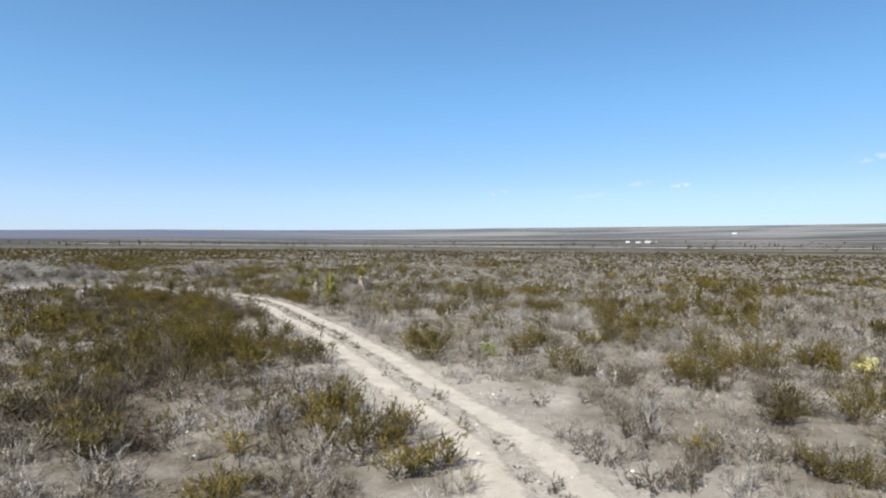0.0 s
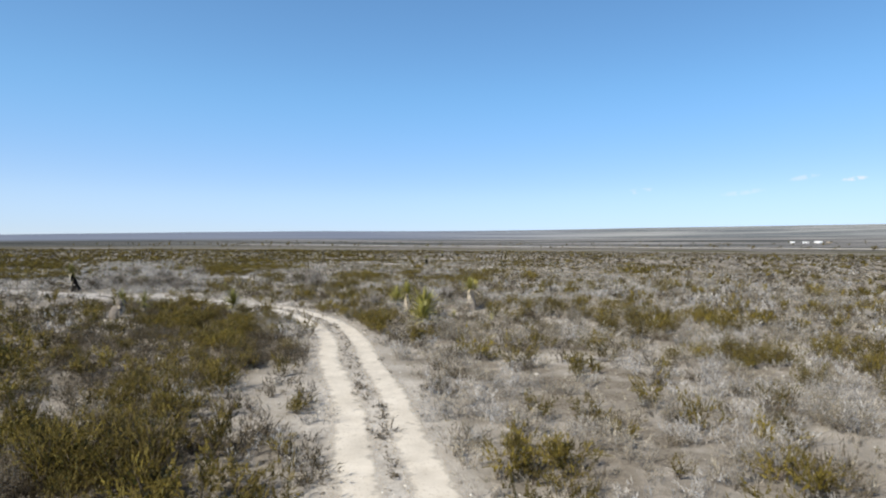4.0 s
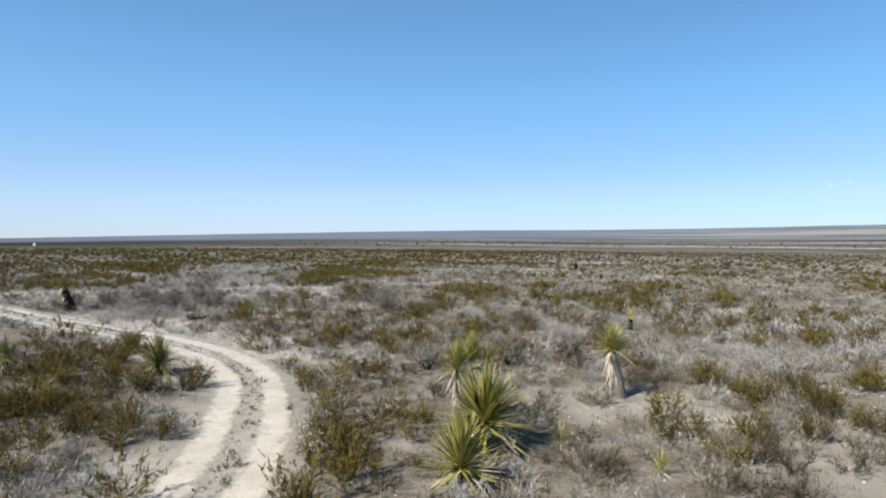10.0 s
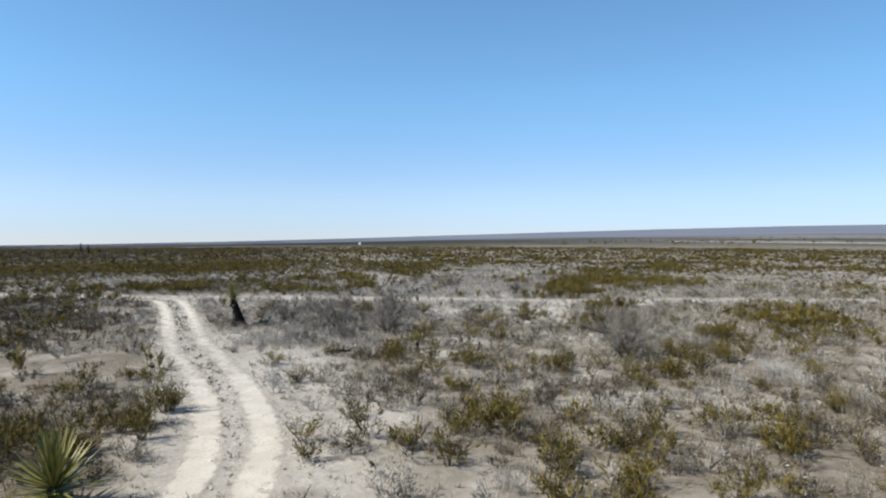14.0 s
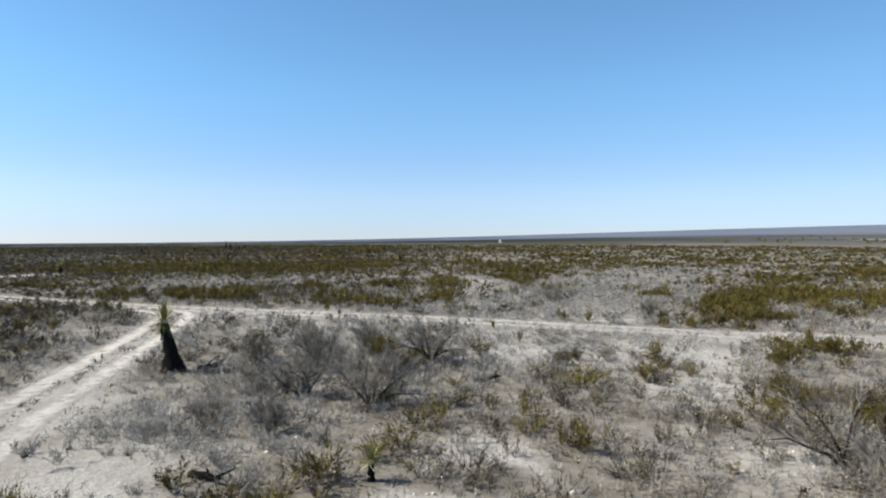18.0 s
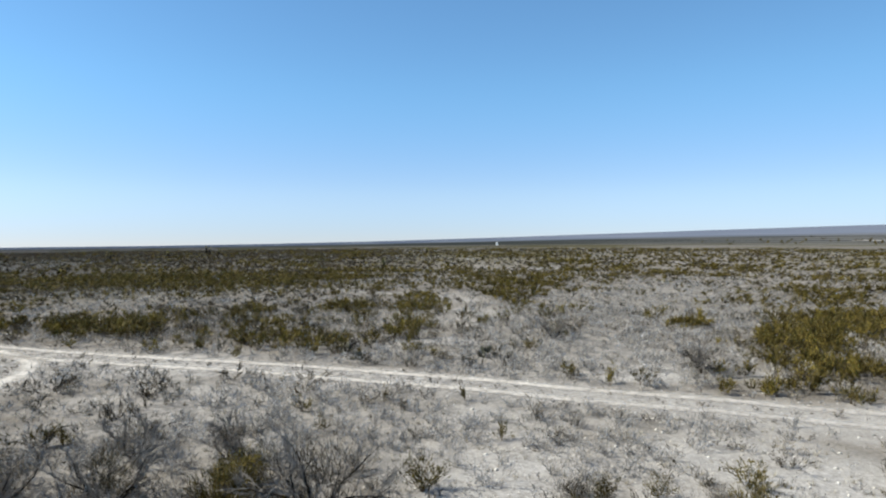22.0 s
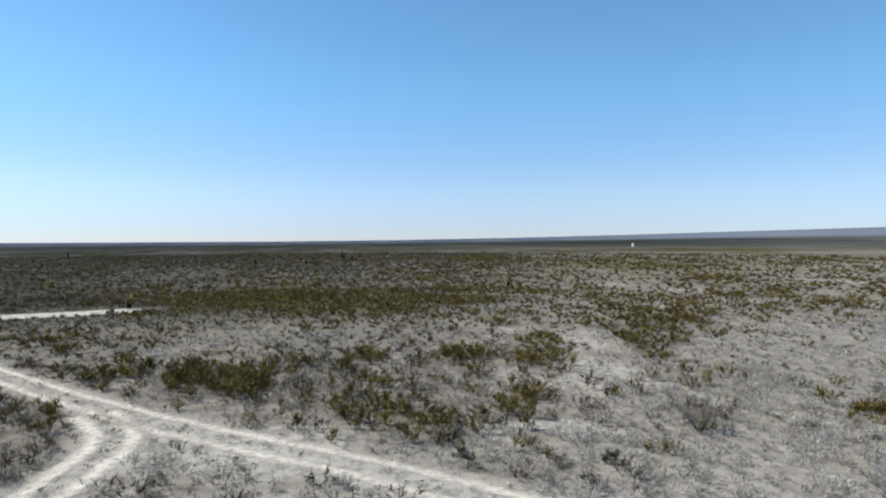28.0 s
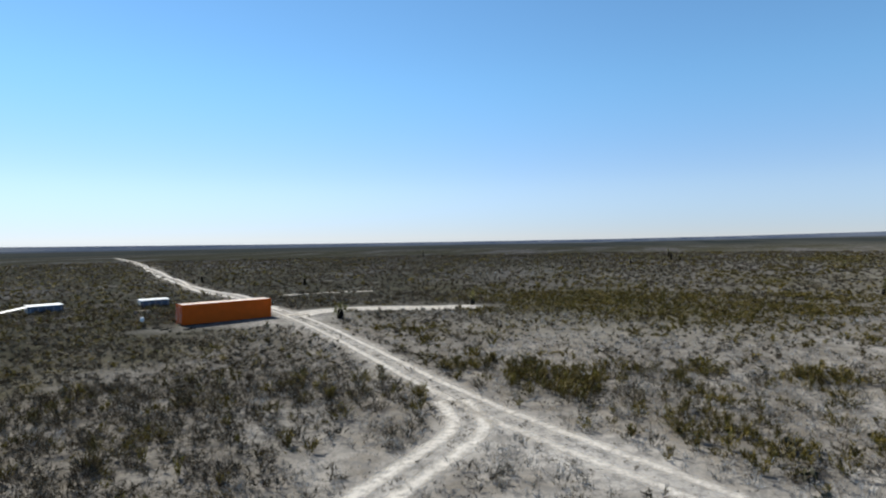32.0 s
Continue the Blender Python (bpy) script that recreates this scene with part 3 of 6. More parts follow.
green(-3.7, 45.3, 0.4, 0.4, 8, 0.7), green(-0.0, 48.9, 0.4, 0.7, -4, 0.6), green(-4.8, 44.2, 0.3, 0.4, 13, 0.5), green(8.4, 58.8, 1.5, 1.0, -19, 0.6), green(-5.1, 60.3, 0.9, 1.5, 7, 0.6), green(-3.8, 54.0, 1.0, 0.7, 5, 0.4)
green(-2.0, 52.2, 0.5, 0.9, 1, 0.5), green(10.9, 159.1, 7.8, 22.1, -5, 0.7), green(-9.6, 50.5, 0.6, 0.4, 28, 0.8), green(-10.6, 50.0, 0.6, 0.4, 33, 0.8), green(-8.9, 57.4, 0.8, 0.4, 17, 0.7), green(-6.8, 65.5, 0.8, 1.0, 8, 0.5)
green(1.8, 70.0, 0.8, 2.0, -9, 0.8), green(-1.6, 83.0, 0.7, 2.2, -2, 0.7), green(-4.0, 55.3, 0.6, 0.4, 3, 0.6), green(1.2, 54.7, 0.5, 0.4, -14, 0.6), green(-31.0, 58.1, 2.1, 3.1, 55, 0.8), green(-19.3, 50.4, 0.7, 0.4, 53, 0.8)
green(-17.3, 48.2, 0.9, 0.4, 55, 0.9), green(8.6, 135.3, 4.5, 12.3, -7, 0.6), green(-38.6, 75.5, 1.4, 5.4, 44, 0.8), brown(-26.2, 52.6, 2.8, 6.4, 47), brown(-14.6, 41.1, 0.7, 0.4, 49, 0.8), brown(-2.9, 47.3, 0.4, 0.7, 5, 0.8)
brown(-3.6, 60.6, 0.7, 2.7, 4, 0.7), brown(-7.0, 43.8, 0.7, 0.9, 22, 0.7), brown(-12.3, 54.3, 1.2, 1.8, 30, 0.8), brown(-8.6, 51.6, 0.7, 0.8, 23, 0.6), brown(-7.4, 57.9, 0.7, 1.2, 13, 0.9), brown(-5.1, 57.8, 0.6, 0.8, 6, 0.8)
brown(-4.1, 59.0, 0.6, 1.5, 3, 0.9), brown(0.7, 62.0, 0.6, 1.5, -9, 0.8), brown(2.0, 61.1, 0.5, 1.4, -12, 0.8), brown(-28.1, 57.0, 2.9, 6.7, 53, 0.8), silver(-6.4, 46.5, 0.8, 1.1, 16, 0.6), silver(1.3, 48.6, 1.1, 2.0, -8, 0.7)
silver(-0.6, 85.2, 6.2, 10.0, -1, 0.9), silver(15.5, 84.7, 6.3, 19.0, -17, 0.8), silver(-59.4, 92.0, 7.9, 29.8, 43), silver(4.3, 89.6, 4.8, 9.3, -8), silver(-6.8, 78.0, 3.0, 5.9, 6, 0.7), silver(-17.3, 49.6, 1.5, 2.6, 51, 0.9)
silver(-22.3, 56.2, 1.6, 3.1, 47, 0.6), open_soil(-13.0, 42.5, 1.8, 2.1, 42, 0.8), open_soil(-16.1, 44.3, 0.9, 1.8, 45, 0.6), open_soil(-12.6, 51.7, 1.1, 4.7, 27, 0.4), open_soil(-8.2, 45.0, 1.4, 3.1, 24, 0.3), open_soil(-2.3, 45.2, 1.4, 1.8, 3, 0.4)
open_soil(3.5, 49.0, 1.8, 4.4, -14, 0.4), open_soil(-18.6, 52.4, 1.8, 1.6, 48, 0.6), open_soil(-1.1, 61.4, 2.3, 4.5, -4, 0.4), open_soil(-5.3, 53.9, 0.6, 1.8, 9, 0.6)
# round the second bend
green(-17.6, 59.1, 0.8, 0.7, 45), green(-15.0, 57.0, 0.4, 0.4, 44, 0.8), green(-16.5, 60.5, 0.5, 0.4, 40, 0.8), green(-7.2, 63.1, 0.9, 0.4, 7, 0.7), green(-15.5, 93.0, 1.3, 2.6, 13, 0.8), green(-13.5, 97.9, 1.7, 4.2, 9, 0.8)
green(-7.8, 103.3, 1.6, 3.7, 3, 0.8), green(-9.3, 82.3, 1.0, 1.8, 7, 0.7), green(-23.2, 53.7, 1.1, 2.8, 69, 0.8), green(-23.5, 63.6, 0.7, 1.3, 56), green(-20.0, 61.2, 1.1, 0.8, 57), green(-19.8, 70.4, 0.4, 0.7, 35, 0.6)
green(-28.3, 112.0, 2.3, 3.9, 19, 0.8), green(-18.0, 98.4, 1.3, 3.5, 13, 0.6), green(-28.0, 57.1, 1.1, 0.4, 79, 0.7), green(-22.0, 53.2, 0.9, 1.5, 69, 0.9), brown(-17.8, 62.8, 1.2, 1.6, 38, 0.7), brown(-8.2, 69.6, 1.1, 2.1, 7, 0.8)
brown(-20.8, 78.7, 1.8, 2.7, 26, 0.4), brown(-33.9, 59.2, 3.5, 4.8, 67, 0.9), brown(-23.6, 58.3, 1.3, 1.9, 58, 0.8), brown(-13.8, 58.2, 0.7, 0.5, 37, 0.7), brown(-11.0, 62.1, 0.8, 1.7, 21, 0.6), brown(-9.6, 61.5, 0.8, 0.7, 16, 0.4)
brown(-12.9, 72.6, 0.7, 1.5, 15, 0.8), brown(-18.4, 63.0, 0.6, 0.7, 47, 0.6), brown(-17.4, 64.3, 0.4, 0.5, 41, 0.7), brown(-35.3, 59.5, 2.9, 3.2, 77, 0.9), brown(-24.8, 58.6, 1.0, 0.4, 72, 0.7), brown(-12.2, 77.0, 0.8, 2.6, 10, 0.7)
brown(-24.5, 54.8, 1.9, 4.7, 67), brown(-52.8, 63.2, 4.3, 11.9, 77, 0.6), brown(-30.3, 56.8, 1.9, 3.3, 68), brown(-22.5, 53.4, 0.9, 1.6, 69), silver(-7.1, 76.5, 3.4, 5.9, 4), silver(-13.4, 70.9, 2.4, 3.0, 19, 0.8)
silver(-52.7, 78.0, 7.1, 14.0, 57), silver(-20.2, 55.2, 1.1, 2.0, 61, 0.9), silver(-15.0, 79.1, 1.7, 3.0, 15), silver(-15.8, 67.3, 1.3, 1.8, 30, 0.8), silver(-34.7, 88.6, 1.4, 6.1, 37, 0.9), silver(-21.1, 55.5, 1.3, 2.4, 61, 0.9)
open_soil(-29.5, 69.3, 1.5, 3.4, 47, 0.7), open_soil(-9.6, 64.5, 1.0, 3.4, 14, 0.6), open_soil(-7.6, 67.4, 1.6, 1.5, 7, 0.5), open_soil(-24.7, 66.0, 1.6, 1.7, 53, 0.6), open_soil(-21.4, 68.0, 1.6, 2.8, 42, 0.3)
# towards the black yucca
green(-30.8, 73.4, 0.8, 1.1, 54, 0.6), green(-26.7, 71.2, 0.9, 1.1, 52, 0.7), green(-24.7, 68.1, 0.5, 0.5, 56, 0.8), green(-24.7, 64.5, 0.7, 0.4, 68), green(-25.7, 80.7, 0.5, 1.2, 34, 0.8), green(-33.4, 103.0, 2.0, 5.9, 27, 0.6)
green(-30.8, 103.5, 2.2, 3.9, 24, 0.8), green(-21.4, 81.9, 1.1, 1.3, 24, 0.8), green(-19.9, 76.8, 0.8, 0.9, 26, 0.9), green(-18.7, 78.0, 1.0, 0.6, 21, 0.9), green(-21.4, 74.8, 0.8, 0.4, 33, 0.7), green(-20.8, 71.9, 0.4, 0.4, 36, 0.8)
green(-19.9, 71.9, 0.4, 0.4, 33, 0.8), green(-34.4, 72.1, 1.1, 0.9, 67, 0.6), green(-32.7, 76.3, 0.4, 0.6, 54, 0.7), green(-30.7, 78.5, 0.9, 1.5, 46, 0.8), green(-28.4, 79.8, 0.6, 1.0, 39, 0.8), green(-26.8, 81.4, 0.7, 1.2, 32, 0.8)
green(-29.7, 84.5, 1.0, 0.4, 34, 0.7), green(-39.8, 89.9, 1.3, 3.6, 43, 0.8), green(-32.2, 93.5, 1.1, 1.9, 29, 0.8), green(-34.3, 69.5, 0.3, 0.4, 74, 0.9), green(-32.6, 62.9, 1.2, 0.5, 95, 0.8), green(-35.6, 93.9, 1.2, 1.6, 34, 0.6)
brown(-28.2, 79.5, 0.5, 1.7, 40, 0.9), brown(-25.6, 72.5, 1.0, 1.9, 47, 0.9), brown(-32.1, 62.6, 1.4, 0.9, 81), brown(-34.2, 60.1, 2.0, 2.3, 88), brown(-55.2, 61.0, 4.1, 14.7, 88, 0.5), brown(-32.2, 71.6, 0.9, 3.0, 66, 0.9)
brown(-29.0, 72.6, 1.4, 0.9, 57, 0.9), brown(-27.9, 76.4, 0.8, 0.6, 45, 0.8), brown(-40.8, 60.8, 1.2, 1.9, 98, 0.7), brown(-31.0, 90.6, 1.5, 5.7, 30, 0.6), brown(-25.1, 81.8, 0.3, 2.3, 28, 0.7), brown(-29.4, 59.9, 1.7, 1.5, 88, 0.7)
silver(-55.1, 79.6, 5.4, 12.0, 65), silver(-32.1, 85.6, 1.2, 3.0, 38, 0.9), silver(-22.2, 68.8, 0.8, 0.5, 48, 0.9), silver(-24.0, 84.8, 0.9, 2.3, 26, 0.8), silver(-34.3, 88.6, 2.3, 4.6, 37), open_soil(-33.6, 67.7, 2.2, 6.3, 69, 0.5)
open_soil(-23.1, 80.3, 2.2, 2.4, 29, 0.5), open_soil(-39.3, 69.7, 2.7, 9.1, 77, 0.6), open_soil(-26.6, 77.0, 1.5, 1.2, 40, 0.8), open_soil(-30.6, 78.4, 2.4, 2.4, 46, 0.4)
# the mesquite flat
green(-45.8, 101.8, 3.0, 0.9, 36, 0.9), green(-38.8, 82.1, 0.5, 0.9, 56, 0.8), green(-37.8, 87.4, 1.3, 1.3, 42, 0.8), green(-39.0, 90.7, 0.7, 0.7, 39, 0.8), green(-36.8, 90.7, 0.7, 1.9, 34, 0.8), green(-39.1, 85.1, 0.6, 0.4, 49, 0.6)
green(-36.4, 80.8, 0.5, 0.7, 55, 0.9), green(-46.4, 69.9, 0.9, 0.4, 97, 0.8), green(-39.2, 72.4, 0.6, 0.4, 91, 0.6), green(-45.0, 97.5, 1.3, 2.2, 35), green(-53.0, 80.5, 1.1, 2.3, 79, 0.8), green(-43.0, 81.1, 0.9, 0.4, 68, 0.7)
green(-44.2, 86.2, 0.4, 1.0, 54, 0.7), green(-41.8, 85.7, 0.4, 0.4, 50, 0.7), green(-40.5, 87.5, 0.7, 0.4, 42, 0.8), green(-50.2, 80.9, 0.8, 1.7, 76, 0.6), brown(-37.8, 78.4, 1.7, 1.0, 67, 0.9), brown(-41.7, 81.3, 1.8, 2.0, 63, 0.5)
brown(-37.1, 82.6, 0.4, 1.2, 52, 0.7), brown(-36.2, 84.1, 0.6, 0.6, 45, 0.7), brown(-38.5, 92.4, 1.4, 5.5, 35, 0.5), brown(-57.8, 67.3, 1.7, 2.7, 99, 0.5), brown(-43.2, 82.6, 1.2, 0.8, 63, 0.8), brown(-49.3, 88.3, 1.1, 2.5, 57, 0.6)
brown(-44.7, 90.2, 0.8, 1.7, 46, 0.6), brown(-52.0, 73.4, 1.1, 1.2, 97, 0.7), brown(-44.5, 72.9, 2.0, 0.9, 97, 0.6), brown(-50.6, 73.7, 2.7, 1.0, 93, 0.4), brown(-54.0, 71.7, 3.2, 3.8, 97, 0.5), silver(-41.0, 73.4, 3.3, 2.3, 88, 0.9)
silver(-43.4, 76.2, 1.9, 1.0, 85, 0.8), open_soil(-35.8, 86.1, 1.6, 2.1, 40, 0.5), open_soil(-41.8, 88.3, 2.2, 1.2, 48, 0.5), open_soil(-55.4, 88.7, 3.0, 4.4, 63, 0.8), open_soil(-42.0, 90.4, 3.2, 3.4, 40, 0.6), open_soil(-47.3, 81.2, 1.7, 1.5, 73, 0.4)
# round the junction
green(-54.8, 108.5, 1.5, 1.6, 34, 0.9), green(-88.0, 97.5, 2.6, 17.2, 70, 0.7), green(-91.4, 83.5, 2.1, 2.1, 85, 0.8), green(-54.3, 94.3, 0.5, 1.2, 51, 0.6), green(-48.8, 80.8, 0.6, 0.4, 81, 0.8), green(-63.0, 112.8, 3.0, 5.6, 38)
green(-56.6, 107.8, 2.7, 3.3, 34), green(-67.7, 125.8, 3.0, 3.9, 33, 0.9), green(-79.9, 137.2, 2.9, 5.3, 37, 0.7), green(-60.2, 86.3, 0.4, 1.0, 76), green(-58.6, 89.2, 0.5, 0.7, 68, 0.7), green(-58.5, 80.0, 0.5, 0.9, 92, 0.8)
green(-56.8, 83.2, 0.5, 0.6, 82, 0.8), green(-53.9, 88.8, 0.4, 0.4, 63, 0.6), green(-58.0, 108.2, 2.5, 3.8, 34), green(-69.4, 127.7, 2.0, 4.8, 33), green(-85.2, 73.9, 3.8, 5.7, 100, 0.9), green(-105.3, 117.8, 6.9, 15.2, 61)
green(-91.4, 92.3, 3.4, 3.4, 79, 0.8), green(-95.0, 99.5, 2.7, 5.3, 72, 0.8), green(-74.8, 91.8, 1.5, 1.9, 74, 0.6), green(-76.9, 83.5, 1.4, 3.3, 88, 0.6), green(-71.2, 112.5, 1.4, 3.4, 45, 0.7), green(-82.5, 141.0, 3.4, 7.4, 36, 0.8)
green(-131.0, 95.4, 5.1, 10.3, 82, 0.8), brown(-53.2, 93.6, 0.6, 0.8, 50, 0.7), brown(-53.9, 92.0, 0.5, 0.4, 54, 0.6), brown(-66.8, 89.1, 2.8, 1.3, 74, 0.6), brown(-95.9, 82.0, 8.6, 20.8, 89, 0.6), brown(-53.9, 76.7, 3.1, 3.0, 95, 0.7)
brown(-56.8, 76.5, 3.1, 3.0, 99, 0.7), silver(-80.8, 117.8, 8.7, 18.0, 50), silver(-67.6, 92.7, 6.8, 3.5, 68), silver(-90.2, 124.2, 11.6, 26.5, 50, 0.9), silver(-60.8, 104.4, 2.1, 4.0, 44, 0.9), open_soil(-51.7, 87.4, 3.6, 4.7, 63, 0.9)
open_soil(-48.5, 93.2, 5.4, 5.0, 44, 0.65), open_soil(-62.1, 80.1, 6.7, 5.1, 91, 0.45), open_soil(-55.2, 94.3, 9.8, 3.9, 52, 0.6), open_soil(-60.4, 98.9, 2.7, 2.9, 51, 0.9), open_soil(-62.0, 117.4, 2.2, 3.9, 33, 0.8)
# towards the container
green(-88.4, 70.3, 2.5, 6.2, 104), green(-85.9, 74.3, 2.0, 5.5, 100), green(-142.2, 54.3, 9.8, 29.2, 105, 0.9), green(-149.2, 69.1, 18.2, 20.8, 97, 0.8), green(-93.6, 84.4, 1.7, 2.3, 87, 0.9), green(-91.6, 93.1, 2.3, 2.8, 78)
green(-98.1, 100.4, 2.8, 3.5, 72, 0.8), green(-89.8, 108.2, 2.3, 3.8, 62, 0.8), green(-76.6, 92.2, 1.2, 0.8, 74, 0.7), green(-73.2, 85.4, 0.9, 1.5, 84, 0.6), green(-155.3, 162.3, 14.3, 34.0, 55), green(-135.4, 93.9, 4.4, 13.6, 83, 0.8)
green(-78.9, 65.2, 1.6, 1.8, 113, 0.8), green(-71.9, 72.2, 0.6, 0.6, 107, 0.8), green(-70.0, 109.8, 0.8, 1.6, 47, 0.7), green(-90.7, 65.3, 2.5, 4.6, 108, 0.9), green(-86.4, 70.4, 2.1, 5.1, 104), green(-84.6, 74.8, 1.9, 5.8, 99, 0.8)
green(-93.8, 84.6, 2.0, 2.3, 87, 0.9), green(-90.9, 92.8, 2.7, 3.0, 78, 0.9), green(-94.7, 99.7, 1.3, 2.3, 72, 0.8), green(-95.2, 109.3, 1.1, 2.5, 63, 0.8), green(-73.6, 91.4, 1.1, 1.0, 74, 0.7), green(-72.2, 85.2, 0.6, 0.9, 84, 0.7)
green(-145.2, 69.3, 5.4, 23.6, 97, 0.9), green(-76.5, 66.3, 1.2, 1.9, 112, 0.8), green(-103.7, 55.0, 3.2, 7.2, 112, 0.8), green(-85.6, 74.7, 1.7, 4.5, 98, 0.9), green(-91.7, 92.3, 2.9, 3.6, 78, 0.9), green(-60.4, 54.9, 0.8, 0.5, 142, 0.7)
green(-62.0, 54.2, 1.9, 2.2, 141, 0.5), brown(-102.4, 56.3, 7.8, 13.6, 112, 0.9), brown(-83.0, 83.3, 2.0, 3.1, 88, 0.7), brown(-74.2, 86.2, 3.5, 3.4, 83, 0.6), brown(-71.0, 110.8, 1.2, 3.1, 47, 0.6), brown(-72.5, 101.9, 2.1, 2.8, 58, 0.4)
brown(-100.3, 52.8, 6.5, 16.0, 116, 0.9), brown(-75.6, 85.7, 3.5, 2.5, 84, 0.6), brown(-78.2, 33.8, 8.5, 16.4, 141), brown(-84.1, 45.7, 6.8, 11.3, 129, 0.8), brown(-63.4, 54.2, 6.7, 5.9, 139, 0.5), brown(-98.6, 54.5, 5.4, 10.7, 115, 0.8)
brown(-79.1, 83.3, 2.5, 3.4, 87, 0.8), brown(-72.2, 86.6, 3.0, 2.5, 81, 0.8), brown(-77.7, 28.7, 3.9, 21.2, 144), brown(-83.0, 38.5, 9.6, 11.2, 135, 0.9), brown(-76.9, 50.5, 2.7, 3.2, 130, 0.8), brown(-61.9, 54.3, 2.3, 2.8, 141, 0.8)
brown(-74.0, 66.3, 2.1, 8.2, 115, 0.5), brown(-84.6, 38.8, 10.9, 21.5, 134, 0.8), brown(-91.0, 45.2, 10.4, 13.7, 125, 0.7), silver(-67.6, 88.6, 4.5, 2.2, 76, 0.8), silver(-75.7, 102.4, 7.6, 9.8, 60, 0.6), silver(-85.2, 117.0, 9.7, 12.3, 52, 0.8)
silver(-115.7, 70.7, 8.1, 13.0, 98, 0.8), silver(-210.4, 35.9, 16.3, 33.4, 105, 0.9), silver(-110.2, 81.7, 12.3, 11.0, 90, 0.7), silver(-130.1, 112.5, 17.6, 24.6, 71, 0.8), silver(-68.4, 89.0, 8.1, 2.9, 76, 0.7), open_soil(-83.5, 99.6, 6.9, 6.5, 68, 0.8)
open_soil(-96.9, 104.9, 4.8, 7.9, 68, 0.4), open_soil(-68.7, 62.6, 3.2, 6.5, 123, 0.2), open_soil(-83.5, 60.9, 4.5, 5.7, 115, 0.2), open_soil(-70.5, 78.1, 6.7, 4.6, 96, 0.7), open_soil(-63.7, 61.1, 5.8, 3.5, 130, 0.15), open_soil(-63.2, 58.1, 1.5, 4.1, 135, 0.35)
open_soil(-69.5, 62.2, 2.3, 8.6, 123, 0.4)
# farther off
green(-136.1, 94.6, 54.0, 28.0, 68, 0.9), green(-147.8, 71.6, 12.9, 19.7, 80), green(-160.7, 72.3, 15.1, 25.8, 99, 0.8), green(-98.2, 190.3, 12.8, 69.9, 17, 0.9), green(-106.3, 116.0, 6.1, 17.5, 67)
green(-65.9, 127.3, 9.7, 17.8, 50), green(4.2, 58.7, 1.5, 4.0, 16, 0.5)
brown(-44.8, 62.3, 1.6, 2.8, 10, 0.9), brown(-30.5, 57.2, 2.2, 2.2, 40, 0.8)
green(-0.8, 32.3, 1.4, 1.8, 3, 0.9), green(2.6, 31.7, 0.8, 0.5, -10, 0.8), green(1.1, 34.4, 0.5, 0.4, -4, 0.8), brown(-11.0, 29.5, 3.4, 2.1, 41, 0.95), brown(-20.4, 41.9, 7.8, 8.3, 39, 0.95)


def covered(kind, x, y, crisp=3.0):
    """How strongly a kind of cover holds at each place."""
    g = np.zeros(x.shape)
    wob = (rough(x, y, 2.6, 31) - 0.5) * 0.7
    for px, py, rx, ry, a, strong in COVER[kind]:
        k = np.flatnonzero(np.hypot(x - px, y - py) < 1.7 * max(rx, ry))
        u, v = (x[k] - px) * math.cos(a) + (y[k] - py) * math.sin(a), -(x[k] - px) * math.sin(a) + (y[k] - py) * math.cos(a)
        here = strong * np.clip(((1.0 if kind == "green" else 1.1) - np.sqrt((u / rx) ** 2 + (v / ry) ** 2) + wob[k]) * crisp, 0, 1)
        if max(rx, ry) > 9:
            here = here * np.clip(0.75 + (rough(x[k], y[k], 11.0, 47) - 0.5) * 4.0, 0.15 if kind == "green" else 0.6, 1)
        g[k] = np.maximum(g[k], here)
    return g


YUCCA_ROOM = np.array([(-30.7, 51.4), (-29.9, 50.6), (-27.0, 59.8), (-26.1, 60.2), (-25.4, 60.4), (-25.2, 59.9), (-27.3, 60.9), (-26.4, 61.2), (-10.4, 55.5), (-10.95, 58.1), (-12.85, 60.1), (-8.9, 65.9), (-26.4, 59.5), (-16.1, 68.1), (-32.0, 53.0), (-31.4, 52.0), (-53.0, 71.4), (-9.1, 59.2), (-6.3, 58.4), (-31.6, 51.2), (-25.6, 58.6), (-38.3, 76.2), (-37.5, 75.9)])


def clear_of_yuccas(x, y):
    return distance_to(YUCCA_ROOM, x, y, 3.0) > 0.95


EDGE = np.vstack([TRACK_A, [(-79, 68), (-100, 45), (-123, 20), (-160, -30), (-330, -260)]])
EDGE = EDGE[np.argsort(EDGE[:, 0])]


def thicket(x, y):
    """The denser, darker scrub on the south-west side of the tracks."""
    return np.clip((np.interp(x, EDGE[:, 0], EDGE[:, 1]) - y - 2.5) / 6.0 + (rough(x, y, 8.0, 101) - 0.5) * 0.6, 0, 1)


def west_brush(x, y):
    """The dark scrub that closes over the soil farther west; also masks painted backlit shade."""
    south = np.clip((41 - y + (rough(x, y, 7.0, 121) - 0.5) * 18) / 14, 0, 1) * np.clip((-x - 50) / 16, 0, 1) * (1 - 0.7 * np.exp(-(((x + 95) / 7) ** 2 + ((y - 42) / 6) ** 2)))
    return np.maximum(np.clip((-x - 100) / 30, 0, 1) * np.clip((125 - y + 0.25 * (-x - 100)) / 40, 0, 1), south)


def dusky(x, y):
    """Dry brown growth round the leafless mesquites and beside the first yuccas."""
    return np.maximum(np.exp(-(((x + 49) / 8) ** 2 + ((y - 76) / 5) ** 2)), 0.7 * np.exp(-(((x + 9) / 7) ** 2 + ((y - 52) / 7) ** 2)))


